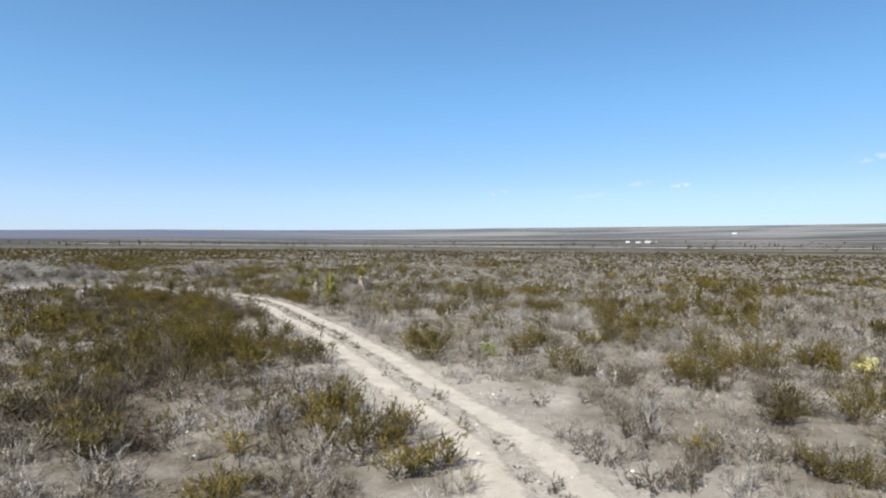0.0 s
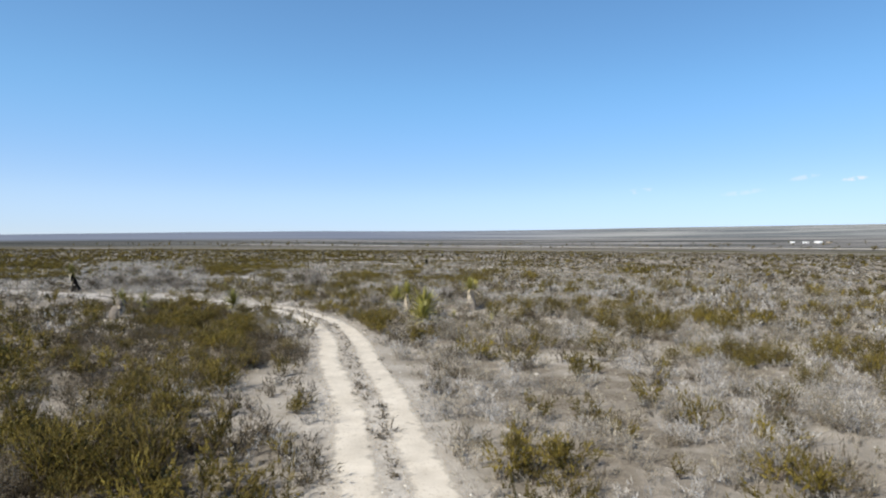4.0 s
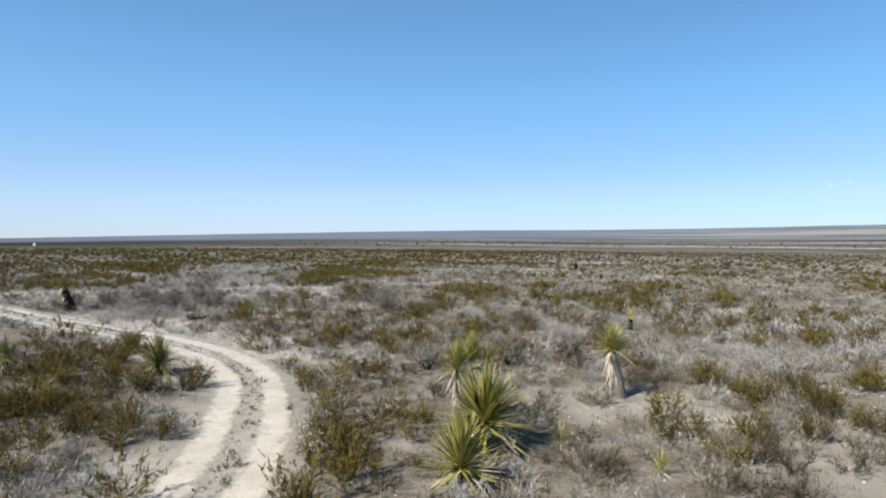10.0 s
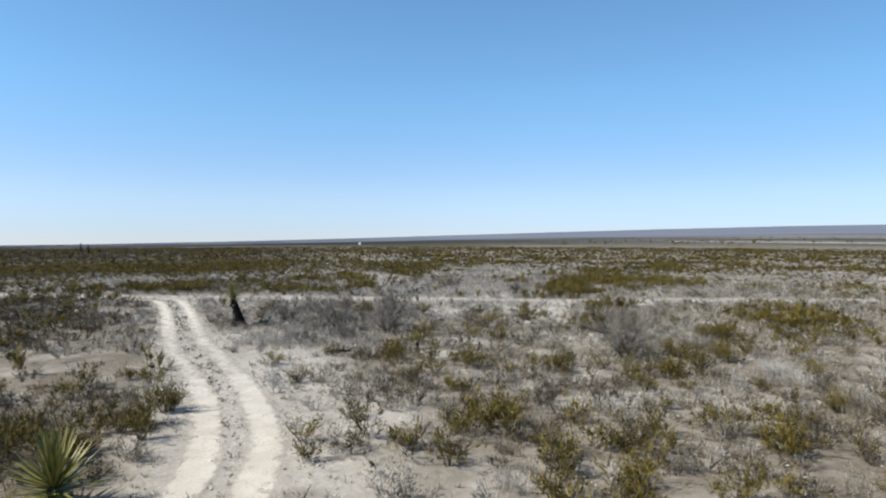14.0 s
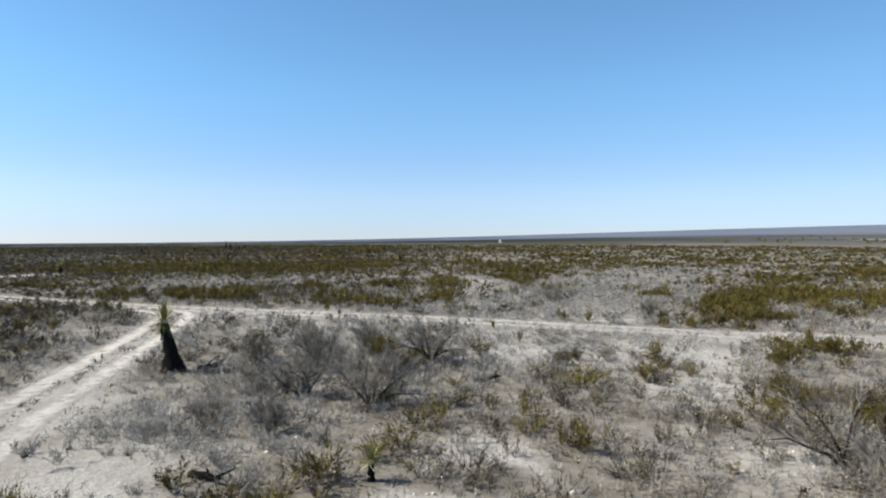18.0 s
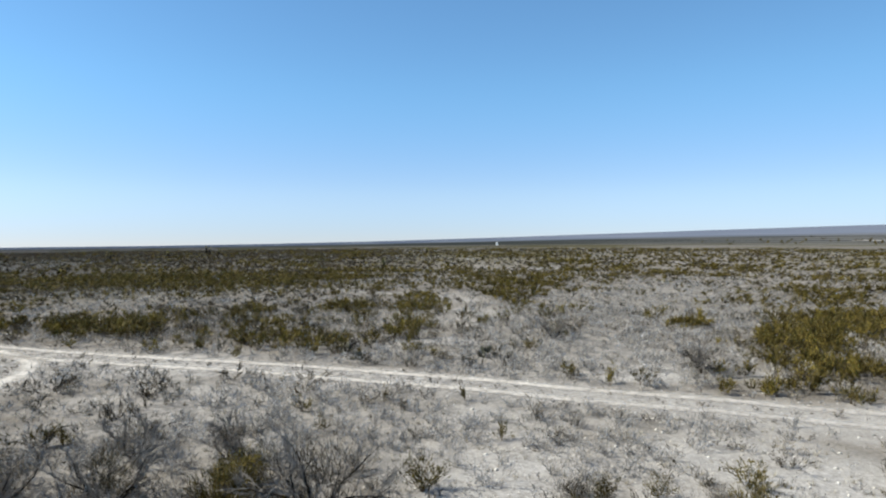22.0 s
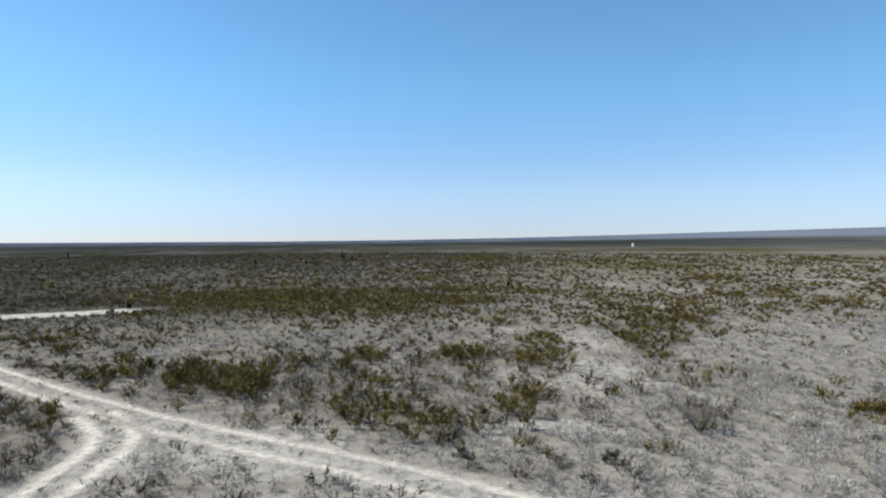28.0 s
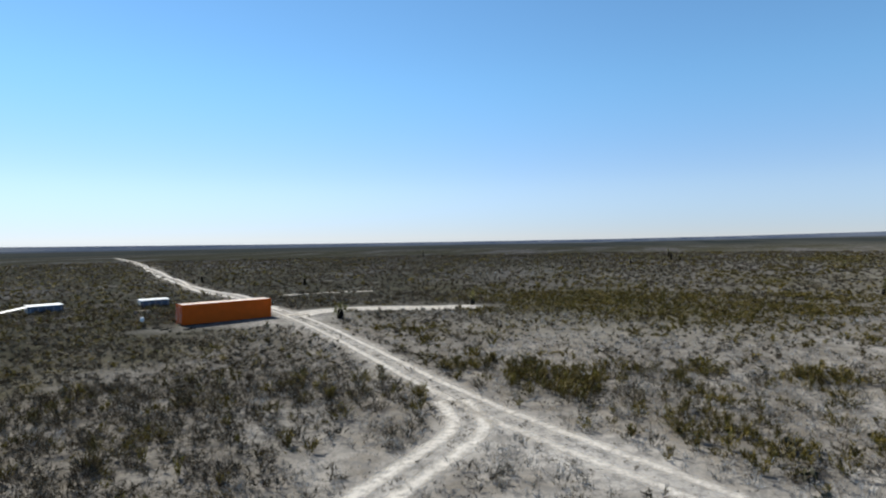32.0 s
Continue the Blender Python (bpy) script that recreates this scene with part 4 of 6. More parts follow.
def open_ground(x, y):
    """The thinly grown pale flat north of the junction."""
    return np.maximum(np.exp(-(((x + 68) / 20) ** 2 + ((y - 98) / 20) ** 2)), 0.85 * np.exp(-(((x + 31) / 11) ** 2 + ((y - 73.5) / 6) ** 2)))


def greenness(x, y):
    g = covered("green", x, y)
    far = np.clip((distance_to(FLIGHT, x, y, 200.0) - 55) / 50, 0, 1) * np.clip((-x - 25) / 40, 0, 1) * np.clip((y - 60) / 40, 0, 1)
    wild = np.clip(np.where((x > -14) & (y < 90), 0.07, 0.03) + 0.25 * far + (rough(x, y, 9.0, 41) - 0.50) * (2.2 + 2.0 * far), 0.02, 0.45 + 0.5 * far)
    wild = np.maximum(wild, thicket(x, y) * np.where(x > -45, 0.3 * np.clip((y - 21) / 9, 0.25, 1), 0.14 + 0.16 * np.clip((-x - 70) / 20, 0, 1) * np.clip((30 - y) / 15, 0, 1)))
    wild = wild * (1 - 0.8 * np.exp(-(((x + 50) / 11) ** 2 + ((y - 82) / 11) ** 2))) * (1 - 0.6 * np.exp(-(((x - 1) / 7) ** 2 + ((y - 56) / 10) ** 2))) * (1 - 0.8 * covered("silver", x, y)) * (1 - 0.6 * covered("open", x, y))
    return np.clip(np.maximum(g * np.clip(0.9 + (rough(x, y, 2.2, 43) - 0.42) * 2.0, 0.6, 1), wild * np.clip(0.55 + (rough(x, y, 3.2, 43) - 0.42) * 4.0, 0.15, 1)), 0, 1)


def track_distance(x, y):
    return np.minimum(np.minimum(distance_to(TRACK_A, x, y), distance_to(TRACK_B, x, y)), np.minimum(distance_to(SPUR, x, y), distance_to(FAR_ROAD, x, y)))


def pad_cover(x, y):
    """The cleared ground round the container."""
    u = -(x + 107) * 0.83 + (y - 27) * 0.56
    v = (x + 107) * 0.56 + (y - 27) * 0.83
    edge = (rough(x, y, 5, 77) - 0.5) * 0.8
    return np.maximum(np.clip(1.5 - np.sqrt((u / 13.0) ** 2 + ((v - 2.0) / 5.4) ** 2) + edge, 0, 1), np.clip(1.5 - np.hypot(x + 113, y - 33.5) / 4.6 + edge, 0, 1))


def bareness(x, y):
    """Where soil lies open: beside the tracks, on the pad, in clearings."""
    d = track_distance(x, y)
    b = np.where((y < 40) & (x > -12), 0.85, np.where((x < -38) & (x > -92), np.where(x < -62, 0.48, 0.38), 0.55)) * np.clip(1.35 - d / np.where((y < 40) & (x > -12), 3.2, np.where(x < -52, 1.9, 2.6)) + (rough(x, y, 2.2, 51) - 0.5) * 1.4, 0, 1)
    b = np.maximum(b, np.maximum(pad_cover(x, y), 0.9 * np.clip(1.7 - distance_to(SPUR, x, y) / 2.6 + (rough(x, y, 3.0, 57) - 0.5), 0, 1)))
    clear = np.clip((rough(x, y, 6.5, 61) - 0.62) * 5.5, 0, 0.7)
    soil = covered("open", x, y, 1.8) * np.clip(0.75 + 0.9 * (rough(x, y, 2.5, 71) - 0.5), 0.3, 1)
    grown = np.maximum(covered("green", x, y), np.maximum(covered("brown", x, y), covered("silver", x, y)))
    soil = np.maximum(soil, 0.42 * covered("silver", x, y, 1.5) * np.clip((-x - 48) / 10, 0, 1))
    return np.clip(np.maximum(b * (1 - 0.7 * grown * np.clip((d - 1.6) / 1.0, 0, 1)), np.maximum(clear * 0.8 * (1 - grown), soil * (1 - 0.45 * grown))), 0, 1)


def mesh_of(name, verts, faces, mats, index=None, smooth=False):
    """A mesh from arrays of triangles or quads."""
    me = bpy.data.meshes.new(name)
    verts, faces = np.ascontiguousarray(verts, np.float32), np.ascontiguousarray(faces, np.int32)
    c = faces.shape[1]
    me.vertices.add(len(verts))
    me.vertices.foreach_set("co", verts.ravel())
    me.loops.add(faces.size)
    me.loops.foreach_set("vertex_index", faces.ravel())
    me.polygons.add(len(faces))
    me.polygons.foreach_set("loop_start", np.arange(0, faces.size, c, dtype=np.int32))
    me.polygons.foreach_set("loop_total", np.full(len(faces), c, dtype=np.int32))
    for m in mats:
        me.materials.append(m)
    if index is not None:
        me.polygons.foreach_set("material_index", np.ascontiguousarray(index, np.int32))
    if smooth:
        me.polygons.foreach_set("use_smooth", np.ones(len(faces), dtype=bool))
    me.update()
    me.validate()
    return me


def spread(lo, hi, step, reach, grow=1.09):
    """Grid lines: even in the middle, wider and wider towards the horizon."""
    mid = list(np.arange(lo, hi + step, step))
    for sign in (-1, 1):
        s, p = step, (mid[0] if sign < 0 else mid[-1])
        while abs(p) < reach:
            s *= grow
            p += sign * s
            mid.insert(0, p) if sign < 0 else mid.append(p)
    return np.array(mid)


def build_ground():
    gx, gy = spread(-128, 26, 0.6, 3300), spread(4, 132, 0.6, 3300)
    x, y = np.meshgrid(gx, gy)
    x, y = x.ravel(), y.ravel()
    v = np.stack([x, y, land(x, y)], 1)
    w = len(gx)
    i = (np.arange(len(gy) - 1)[:, None] * w + np.arange(w - 1)[None]).ravel()
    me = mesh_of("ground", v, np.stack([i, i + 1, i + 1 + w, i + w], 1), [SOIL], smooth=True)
    r = np.hypot(x - NEST[0], y - NEST[1])
    t = track_distance(x, y)
    # litter and scrub masks also carry painted bush shade and the backlit west
    litter_shade = np.maximum(np.maximum(0.8 * covered("green", x, y), 0.7 * covered("brown", x, y)) * np.interp(x, [-60, -42, -36, -10], [0.85, 0.7, 0.95, 0.9]), np.maximum(0.12 * covered("silver", x, y), np.maximum(0.62 * thicket(x, y) * np.clip((-x - 52) / 10, 0, 1), 1.0 * west_brush(x, y)))) * np.clip((t - 1.6) / 0.8, 0, 1)
    for name, value in (("litter", litter_shade), ("bare", np.where(r < 480, bareness(x, y), 0)), ("scrub", np.maximum(np.clip((r - 120) / 170, 0, 1), np.maximum(0.8 * west_brush(x, y), 0.5 * thicket(x, y) * np.clip((-x - 88) / 15, 0, 1)) * (1 - bareness(x, y))) * np.clip(1.2 - 1.4 * np.clip(1.4 - distance_to(FAR_ROAD, x, y) / 4, 0, 1), 0, 1))):
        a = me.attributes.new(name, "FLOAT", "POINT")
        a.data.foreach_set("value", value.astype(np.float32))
    return tagged(new("ground", me), "pale desert soil with patchy litter reaching the horizon", "ground", kind="structure")


build_ground()


# ---- dirt tracks ----
def ribbons(line, offsets, width, lift, seed):
    """Worn strips along a track, with frayed edges."""
    d = np.gradient(line, axis=0)
    d /= np.linalg.norm(d, axis=1, keepdims=True)
    side = np.stack([d[:, 1], -d[:, 0]], 1)
    n, verts, faces, base = len(line), [], [], 0
    s = np.arange(n) * 0.5
    for j, off in enumerate(offsets):
        cols = []
        wander = off + (rough(s, s * 0 + j * 9.0, 7.0, seed) - 0.5) * (0.35 if lift < 0.05 else 2.6)
        for c, e in enumerate((-1, -0.66, -0.33, 0, 0.33, 0.66, 1)):
            fray = (rough(s, s * 0 + c * 5.0 + j * 31, 0.9, seed + 3, 2) - 0.5) * ((0.55 if abs(e) == 1 else 0.1) if lift < 0.05 else 1.3 if abs(e) == 1 else 0.2) * width
            p = line + side * (wander + e * width / 2 + fray)[:, None]
            z = land(p[:, 0], p[:, 1], False) + lift
            cols.append(np.column_stack([p, z]))
        verts.append(np.stack(cols, 1).reshape(-1, 3))
        i = (np.arange(n - 1)[:, None] * 7 + np.arange(6)[None]).ravel() + base
        faces.append(np.stack([i, i + 1, i + 8, i + 7], 1))
        base += n * 7
    return np.vstack(verts), np.vstack(faces), np.tile((0.0, 0.22, 0.75, 1.0, 0.75, 0.22, 0.0), n * len(offsets))


for name, line, offsets, width, strong, label in (
    ("dirt_track", TRACK_A, (-0.86, 0.86), 1.7, 1.0, "pale two-rut dirt track winding through the scrub"),
    ("dirt_track", TRACK_B, (-0.88, 0.88), 1.4, 0.64, "pale two-rut dirt track leading to the orange container"),
    ("dirt_track", SPUR, (-1.2, 0.4, 1.9), 2.6, 0.9, "short pale dirt spur beside the cleared ground"),
    ("dirt_road", FAR_ROAD, (-1.1, 1.0), 2.0, 0.9, "pale dirt road running off over the plain"),
    ("dirt_track", BACK_LANE, (-0.7, 0.7), 1.5, 0.8, "faint pale track turning off behind the container"),
    ("dirt_road", FAR_LANE, (0.0,), 55.0, 0.8, "far pale ranch road across the plain"),
):
    v, f, w = ribbons(line, offsets, width, 0.018 if name == "dirt_track" else (0.06 if line is FAR_ROAD else 1.5), len(line))
    me = mesh_of(name, v, f, [RUT], smooth=True)
    me.attributes.new("worn", "FLOAT", "POINT").data.foreach_set("value", (w * strong * np.where(v[:, 0] < -38, 0.6 if line is TRACK_A else 0.8, 1.0)).astype(np.float32))
    tagged(new(name, me), label, "dirt road", kind="structure")


# ---- plants: shapes ----
def blades(base, tip, width, r):
    """Thin triangles from base to tip."""
    d = tip - base
    side = np.cross(d, r.normal(size=d.shape))
    side /= np.linalg.norm(side, axis=1, keepdims=True) + 1e-9
    side *= np.asarray(width).reshape(-1, 1) / 2
    v = np.stack([base - side, base + side, tip], 1).reshape(-1, 3)
    return v, np.arange(len(v)).reshape(-1, 3)


def fan(r, n, low, high, lean, spread_base=0.08):
    """Stems that rise and lean outwards: foot, bend and tip of each."""
    a, t, h = r.uniform(0, 2 * np.pi, n), np.radians(r.uniform(4, lean, n)), r.uniform(low, high, n)
    out = np.stack([np.cos(a), np.sin(a)], 1)
    foot = np.column_stack([out * r.uniform(0, spread_base, n)[:, None], np.full(n, -0.03)])
    tip = foot + np.column_stack([out * (np.sin(t) * h)[:, None], np.cos(t) * h])
    bend = foot * 0.5 + tip * 0.5 + np.column_stack([-out * (0.10 * np.sin(t) * h)[:, None], 0.06 * h]) + r.normal(0, 0.03, (n, 3))
    return foot, bend, tip


def joined(pieces):
    """(vertices, triangles, material) pieces as one set of arrays."""
    v, f, m, k = [], [], [], 0
    for pv, pf, pm in pieces:
        v.append(pv), f.append(pf + k), m.append(np.full(len(pf), pm))
        k += len(pv)
    return np.vstack(v), np.vstack(f), np.concatenate(m)


def lobes_of(r, n, wide, tall):
    """Centres and sizes of the uneven lobes that make up a low crown."""
    a, d = r.uniform(0, 2 * np.pi, n), wide * np.sqrt(r.uniform(0.02, 1, n)) * 0.75
    c = np.column_stack([np.cos(a) * d, np.sin(a) * d, tall * r.uniform(0.30, 0.72, n) * (1 - 0.35 * (d / wide) ** 2)])
    return c, r.uniform(0.26, 0.44, n) * wide


def crown(r, n, lobes, wide, tall, size, slim, up):
    """Sprays on the lobes, pointing outwards and up."""
    c, radius = lobes_of(r, lobes, wide, tall)
    k = r.integers(0, lobes, n)
    d = r.normal(size=(n, 3)) + (0, 0, 0.25)
    d /= np.linalg.norm(d, axis=1, keepdims=True)
    p = c[k] + d * (radius[k] * r.uniform(0.25, 1.0, n) ** 0.5)[:, None] * (1, 1, 0.8)
    low = r.uniform(size=n) < 0.2
    p[low, 2] *= 0.35
    p[:, 2] = np.maximum(p[:, 2], 0.02)
    e = d * 0.75 + r.normal(0, 0.33, (n, 3)) + (0, 0, up)
    e /= np.linalg.norm(e, axis=1, keepdims=True)
    q = p + e * (r.uniform(0.7, 1.6, n) * size)[:, None]
    q[:, 2] = np.maximum(q[:, 2], 0.015)
    return blades(p, q, r.uniform(0.7, 1.25, n) * size * slim, r)


def wands(r, stems, n, low, high, lean, start, leaf, slim, stray, foot_spread=0.16):
    """Leaning stems and the small sprays that line their outer lengths."""
    foot, bend, tip = fan(r, stems, low, high, lean, foot_spread)
    k, u = r.integers(0, stems, n), (start + (1 - start) * r.uniform(0, 1, n) ** 0.8)[:, None]
    p = (1 - u) ** 2 * foot[k] + 2 * u * (1 - u) * bend[k] + u**2 * tip[k] + r.normal(0, stray, (n, 3)) * (0.35 + 0.65 * u)
    d = tip[k] - bend[k]
    d = d / (np.linalg.norm(d, axis=1, keepdims=True) + 1e-9) * 0.8 + r.normal(0, 0.5, (n, 3)) + (0, 0, 0.35)
    d /= np.linalg.norm(d, axis=1, keepdims=True)
    p[:, 2] = np.maximum(p[:, 2], 0.015)
    q = p + d * (r.uniform(0.6, 1.5, n) * leaf)[:, None]
    q[:, 2] = np.maximum(q[:, 2], 0.012)
    return foot, bend, tip, blades(p, q, r.uniform(0.7, 1.3, n) * leaf * slim, r)


def creosote_shape(seed, stems, leaves, leaf, slim=0.27, wood=0.035):
    """A vase of slender stems, leafy on their outer two thirds."""
    r = np.random.default_rng(seed)
    foot, bend, tip, sprays = wands(r, stems, leaves, 0.55, 1.15, 54, 0.22, leaf, slim, 0.085)
    out = [(*blades(foot, bend, np.full(stems, wood), r), 1), (*blades(bend * 0.9 + foot * 0.1, tip, np.full(stems, wood * 0.6), r), 1)]
    out.append((*sprays, 0))
    return joined(out)


def grey_shape(seed, stems, twigs, fine, lean=66, slim=0.16, wood=0.028):
    """A low sprawl of bare stems with a haze of fine twigs."""
    r = np.random.default_rng(seed)
    foot, bend, tip, sprays = wands(r, stems, twigs, 0.3, 0.85, lean, 0.12, fine, slim, 0.075, 0.3)
    out = [(*blades(foot, bend, np.full(stems, wood), r), 1), (*blades(bend * 0.9 + foot * 0.1, tip, np.full(stems, wood * 0.6), r), 1)]
    out.append((*sprays, 0))
    return joined(out)


def tuft_shape(seed, n, size):
    r = np.random.default_rng(seed)
    a, t, h = r.uniform(0, 2 * np.pi, n), np.radians(r.uniform(5, 70, n)), r.uniform(0.4, 1, n) * size
    out = np.stack([np.cos(a), np.sin(a)], 1)
    foot = np.column_stack([out * r.uniform(0, 0.08, n)[:, None], np.full(n, -0.02)])
    tip = foot + np.column_stack([out * (np.sin(t) * h)[:, None], np.cos(t) * h])
    v, f = blades(foot, tip, r.uniform(0.012, 0.03, n), r)
    return v, f, np.zeros(len(f), int)


def sown(name, shapes, mats, x, y, scale, label, category, tall=None):
    """Plants past counting, joined into one object."""
    z = land(x, y)
    pick = rng.integers(0, len(shapes), len(x))
    turn = rng.uniform(0, 2 * np.pi, len(x))
    tall = scale if tall is None else tall
    vs, fs, ms, ts, k = [], [], [], [], 0
    for i, (v, f, m) in enumerate(shapes):
        s = np.flatnonzero(pick == i)
        if not len(s):
            continue
        c, d = np.cos(turn[s])[:, None], np.sin(turn[s])[:, None]
        px = (v[None, :, 0] * c - v[None, :, 1] * d) * scale[s, None] + x[s, None]
        py = (v[None, :, 0] * d + v[None, :, 1] * c) * scale[s, None] + y[s, None]
        pz = v[None, :, 2] * tall[s, None] + z[s, None]
        vs.append(np.stack([px, py, pz], 2).reshape(-1, 3))
        fs.append((f[None] + (np.arange(len(s)) * len(v))[:, None, None] + k).reshape(-1, 3))
        ms.append(np.tile(m, len(s)))
        ts.append(np.repeat(rng.uniform(size=len(s)), len(v)))
        k += len(s) * len(v)
    me = mesh_of(name, np.vstack(vs), np.vstack(fs), mats, np.concatenate(ms))
    me.attributes.new("tone", "FLOAT", "POINT").data.foreach_set("value", np.concatenate(ts).astype(np.float32))
    return tagged(new(name, me), label, category, kind="stuff")


# ---- plants: where they stand ----
def in_sight(x, y):
    """The side of the tracks that is ever looked at."""
    left = np.where(x > -40, y > -1.3 * x - 1, y > 82 + 1.75 * (x + 40) - 8)
    return left & (y > 1.3 * x - 1) & ((y > 5) | (x < -40))


def scattered(per_m2, lo, hi, near, far):
    n = int((hi[0] - lo[0]) * (hi[1] - lo[1]) * per_m2)
    x, y = rng.uniform(lo[0], hi[0], n), rng.uniform(lo[1], hi[1], n)
    k = in_sight(x, y)
    x, y = x[k], y[k]
    d = distance_to(FLIGHT, x, y, 700.0)
    k = (d >= near) & (d < far)
    return x[k], y[k], d[k]


def sorted_out(x, y, thick):
    """Which places bear creosote, which a grey shrub."""
    g, b, t = greenness(x, y), bareness(x, y), track_distance(x, y)
    free = clear_of_yuccas(x, y) & (t > 1.75) & (pad_cover(x, y) < 0.4) & (distance_to(SPUR, x, y) > 3.2)
    u, w = rng.uniform(size=len(x)), rng.uniform(size=len(x))
    dark, pale = covered("brown", x, y), covered("silver", x, y)
    dense = np.maximum(0.6 * thicket(x, y), np.maximum(1.1 * west_brush(x, y), np.maximum(0.8 * dark, pale * np.interp(x, [-58, -46], [0.72, 1.0]))))
    thick = thick * np.interp(x, [-24, -12], [1.0, 0.76]) * (0.66 + 0.34 * np.maximum(dense, g)) * (1 - 0.75 * np.exp(-(((x + 78) / 6) ** 2 + ((y - 69) / 4) ** 2)))
    b = b * (1 - 0.4 * dense)
    clump = np.clip((rough(x, y, 3.5, 91) - 0.22) * 4.2 + 0.6 * dense, 0.3, 1)
    green = free & (u < g * (1 - 0.5 * b)) & (w < thick)
    grey = free & ~green & (w < thick * clump * (1 - 0.9 * b) * (1 - 0.6 * g) * (1 - 0.2 * open_ground(x, y)))
    # brown share grows far off and westward, its dark colour standing in for shade
    share = np.where(x > -42, 0.14, 0.12) + 0.3 * thicket(x, y) + 0.62 * dark + 0.25 * dusky(x, y) + 0.6 * west_brush(x, y) + 0.3 * np.clip((distance_to(FLIGHT, x, y, 200.0) - 80) / 60, 0, 1) + 0.25 * np.clip((rough(x, y, 14.0, 131) - 0.5) * 5, 0, 1)
    brown = grey & (rng.uniform(size=len(x)) < share * (1 - 0.75 * pale))
    grey = grey & ~brown
    frosted = grey & (rng.uniform(size=len(x)) < np.where(x > -40, 0.36, 0.2) + 0.7 * pale + 0.35 * np.clip((-x - 38) / 12, 0, 1) * (1 - west_brush(x, y)) + 0.25 * np.clip((-x - 70) / 15, 0, 1) * (1 - west_brush(x, y)))
    return green, grey & ~frosted, brown, frosted


WEED = plain("low_weed", (0.29, 0.265, 0.205), 0.8, vary=0.3, scale=0.7, island=0.4)
C_NEAR = [creosote_shape(100 + i, 10, 140, 0.22, 0.34) for i in range(8)]
C_MID = [creosote_shape(120 + i, 6, 68, 0.33, 0.36) for i in range(8)]
C_THIN = [creosote_shape(130 + i, 2, 26, 0.42, 0.5) for i in range(8)]
C_FAR = [creosote_shape(140 + i, 1, 10, 0.7, 0.6) for i in range(6)]
G_NEAR = [grey_shape(200 + i, 10, 100, 0.23, 66, 0.26) for i in range(8)]
G_MID = [grey_shape(220 + i, 6, 48, 0.34, 66, 0.29) for i in range(8)]
G_THIN = [grey_shape(230 + i, 2, 19, 0.42, 70, 0.44) for i in range(8)]
G_FAR = [grey_shape(240 + i, 1, 8, 0.66, 62, 0.5) for i in range(6)]
TUFTS = [tuft_shape(300 + i, 12, 0.36) for i in range(8)]
TUFTS = [(v, f, m + (i % 2)) for i, (v, f, m) in enumerate(TUFTS)]
TUFTS_FAR = [(v, f, m + (i % 2)) for i, (v, f, m) in enumerate([tuft_shape(330 + i, 6, 0.5) for i in range(6)])]

SINGLE = {"creosote_bush": [], "grey_shrub": [], "brown_shrub": [], "silver_shrub": []}
for zone, near, far, per, thick, lo, hi, cs, gs, low, high in (
    (0, 0, 20, 3.1, 1.0, (-75, 4), (32, 115), C_NEAR, G_NEAR, 0.65, 1.15),
    (1, 20, 52, 2.9, 1.0, (-110, -10), (60, 145), C_MID, G_MID, 0.65, 1.2),
    (2, 52, 115, 1.7, 1.0, (-175, -45), (110, 205), C_THIN, G_THIN, 0.75, 1.35),
    (3, 115, 320, 0.40, 1.0, (-370, -250), (280, 390), C_FAR, G_FAR, 1.0, 1.7),
):
    x, y, d = scattered(per, lo, hi, near, far)
    leafy, grey, dry, frosted = sorted_out(x, y, thick)
    for kind, k, shapes, mats, label in (
        ("creosote_bush", leafy, cs, [(CREOSOTE_NEAR, CREOSOTE, CREOSOTE, CREOSOTE_FAR)[zone], CREOSOTE_STEM], "olive-green creosote bushes scattered over the pale soil"),
        ("grey_shrub", grey, gs, [(TWIG_NEAR, TWIG, TWIG, TWIG_FAR)[zone], TWIG_DARK], "leafless grey desert shrubs scattered over the pale soil"),
        ("brown_shrub", dry, gs, [(BROWN_NEAR, BROWN, BROWN, BROWN_FAR)[zone], TWIG_DARK], "dry dark grey-brown desert shrubs scattered over the soil"),
        ("silver_shrub", frosted, gs, [(SILVER_NEAR, SILVER, SILVER, SILVER_FAR)[zone], TWIG_BARE], "pale silvery leafless desert shrubs scattered over the soil"),
    ):
        px, py = x[k], y[k]
        s = (low + (high - low) * rng.beta(1.3, 1.8, len(px)) * 1.35) * np.where(rng.uniform(size=len(px)) < 0.25, 0.65, 1.0) * {"creosote_bush": 1.08, "grey_shrub": 1.0, "brown_shrub": 1.08, "silver_shrub": 0.95}[kind] * np.interp(px, [-62, -50, -22, -12], [{"creosote_bush": 0.84, "brown_shrub": 0.86}.get(kind, 0.72), 0.78, 0.8, 1.0])
        if near == 0:
            order = np.argsort(np.abs(d[k] - 11))[:{"creosote_bush": 280, "grey_shrub": 220, "brown_shrub": 130, "silver_shrub": 130}[kind]]
            one = np.zeros(len(px), bool)
            one[order] = True
            SINGLE[kind] = list(zip(px[one], py[one], s[one]))
            px, py, s = px[~one], py[~one], s[~one]
        if len(px):
            sown(kind + "_scrub", shapes, mats, px, py, s, label, "bushes", s * rng.uniform(0.75, 1.15, len(s)) * (0.95 if near < 50 else 0.6 if near < 100 else 0.48))
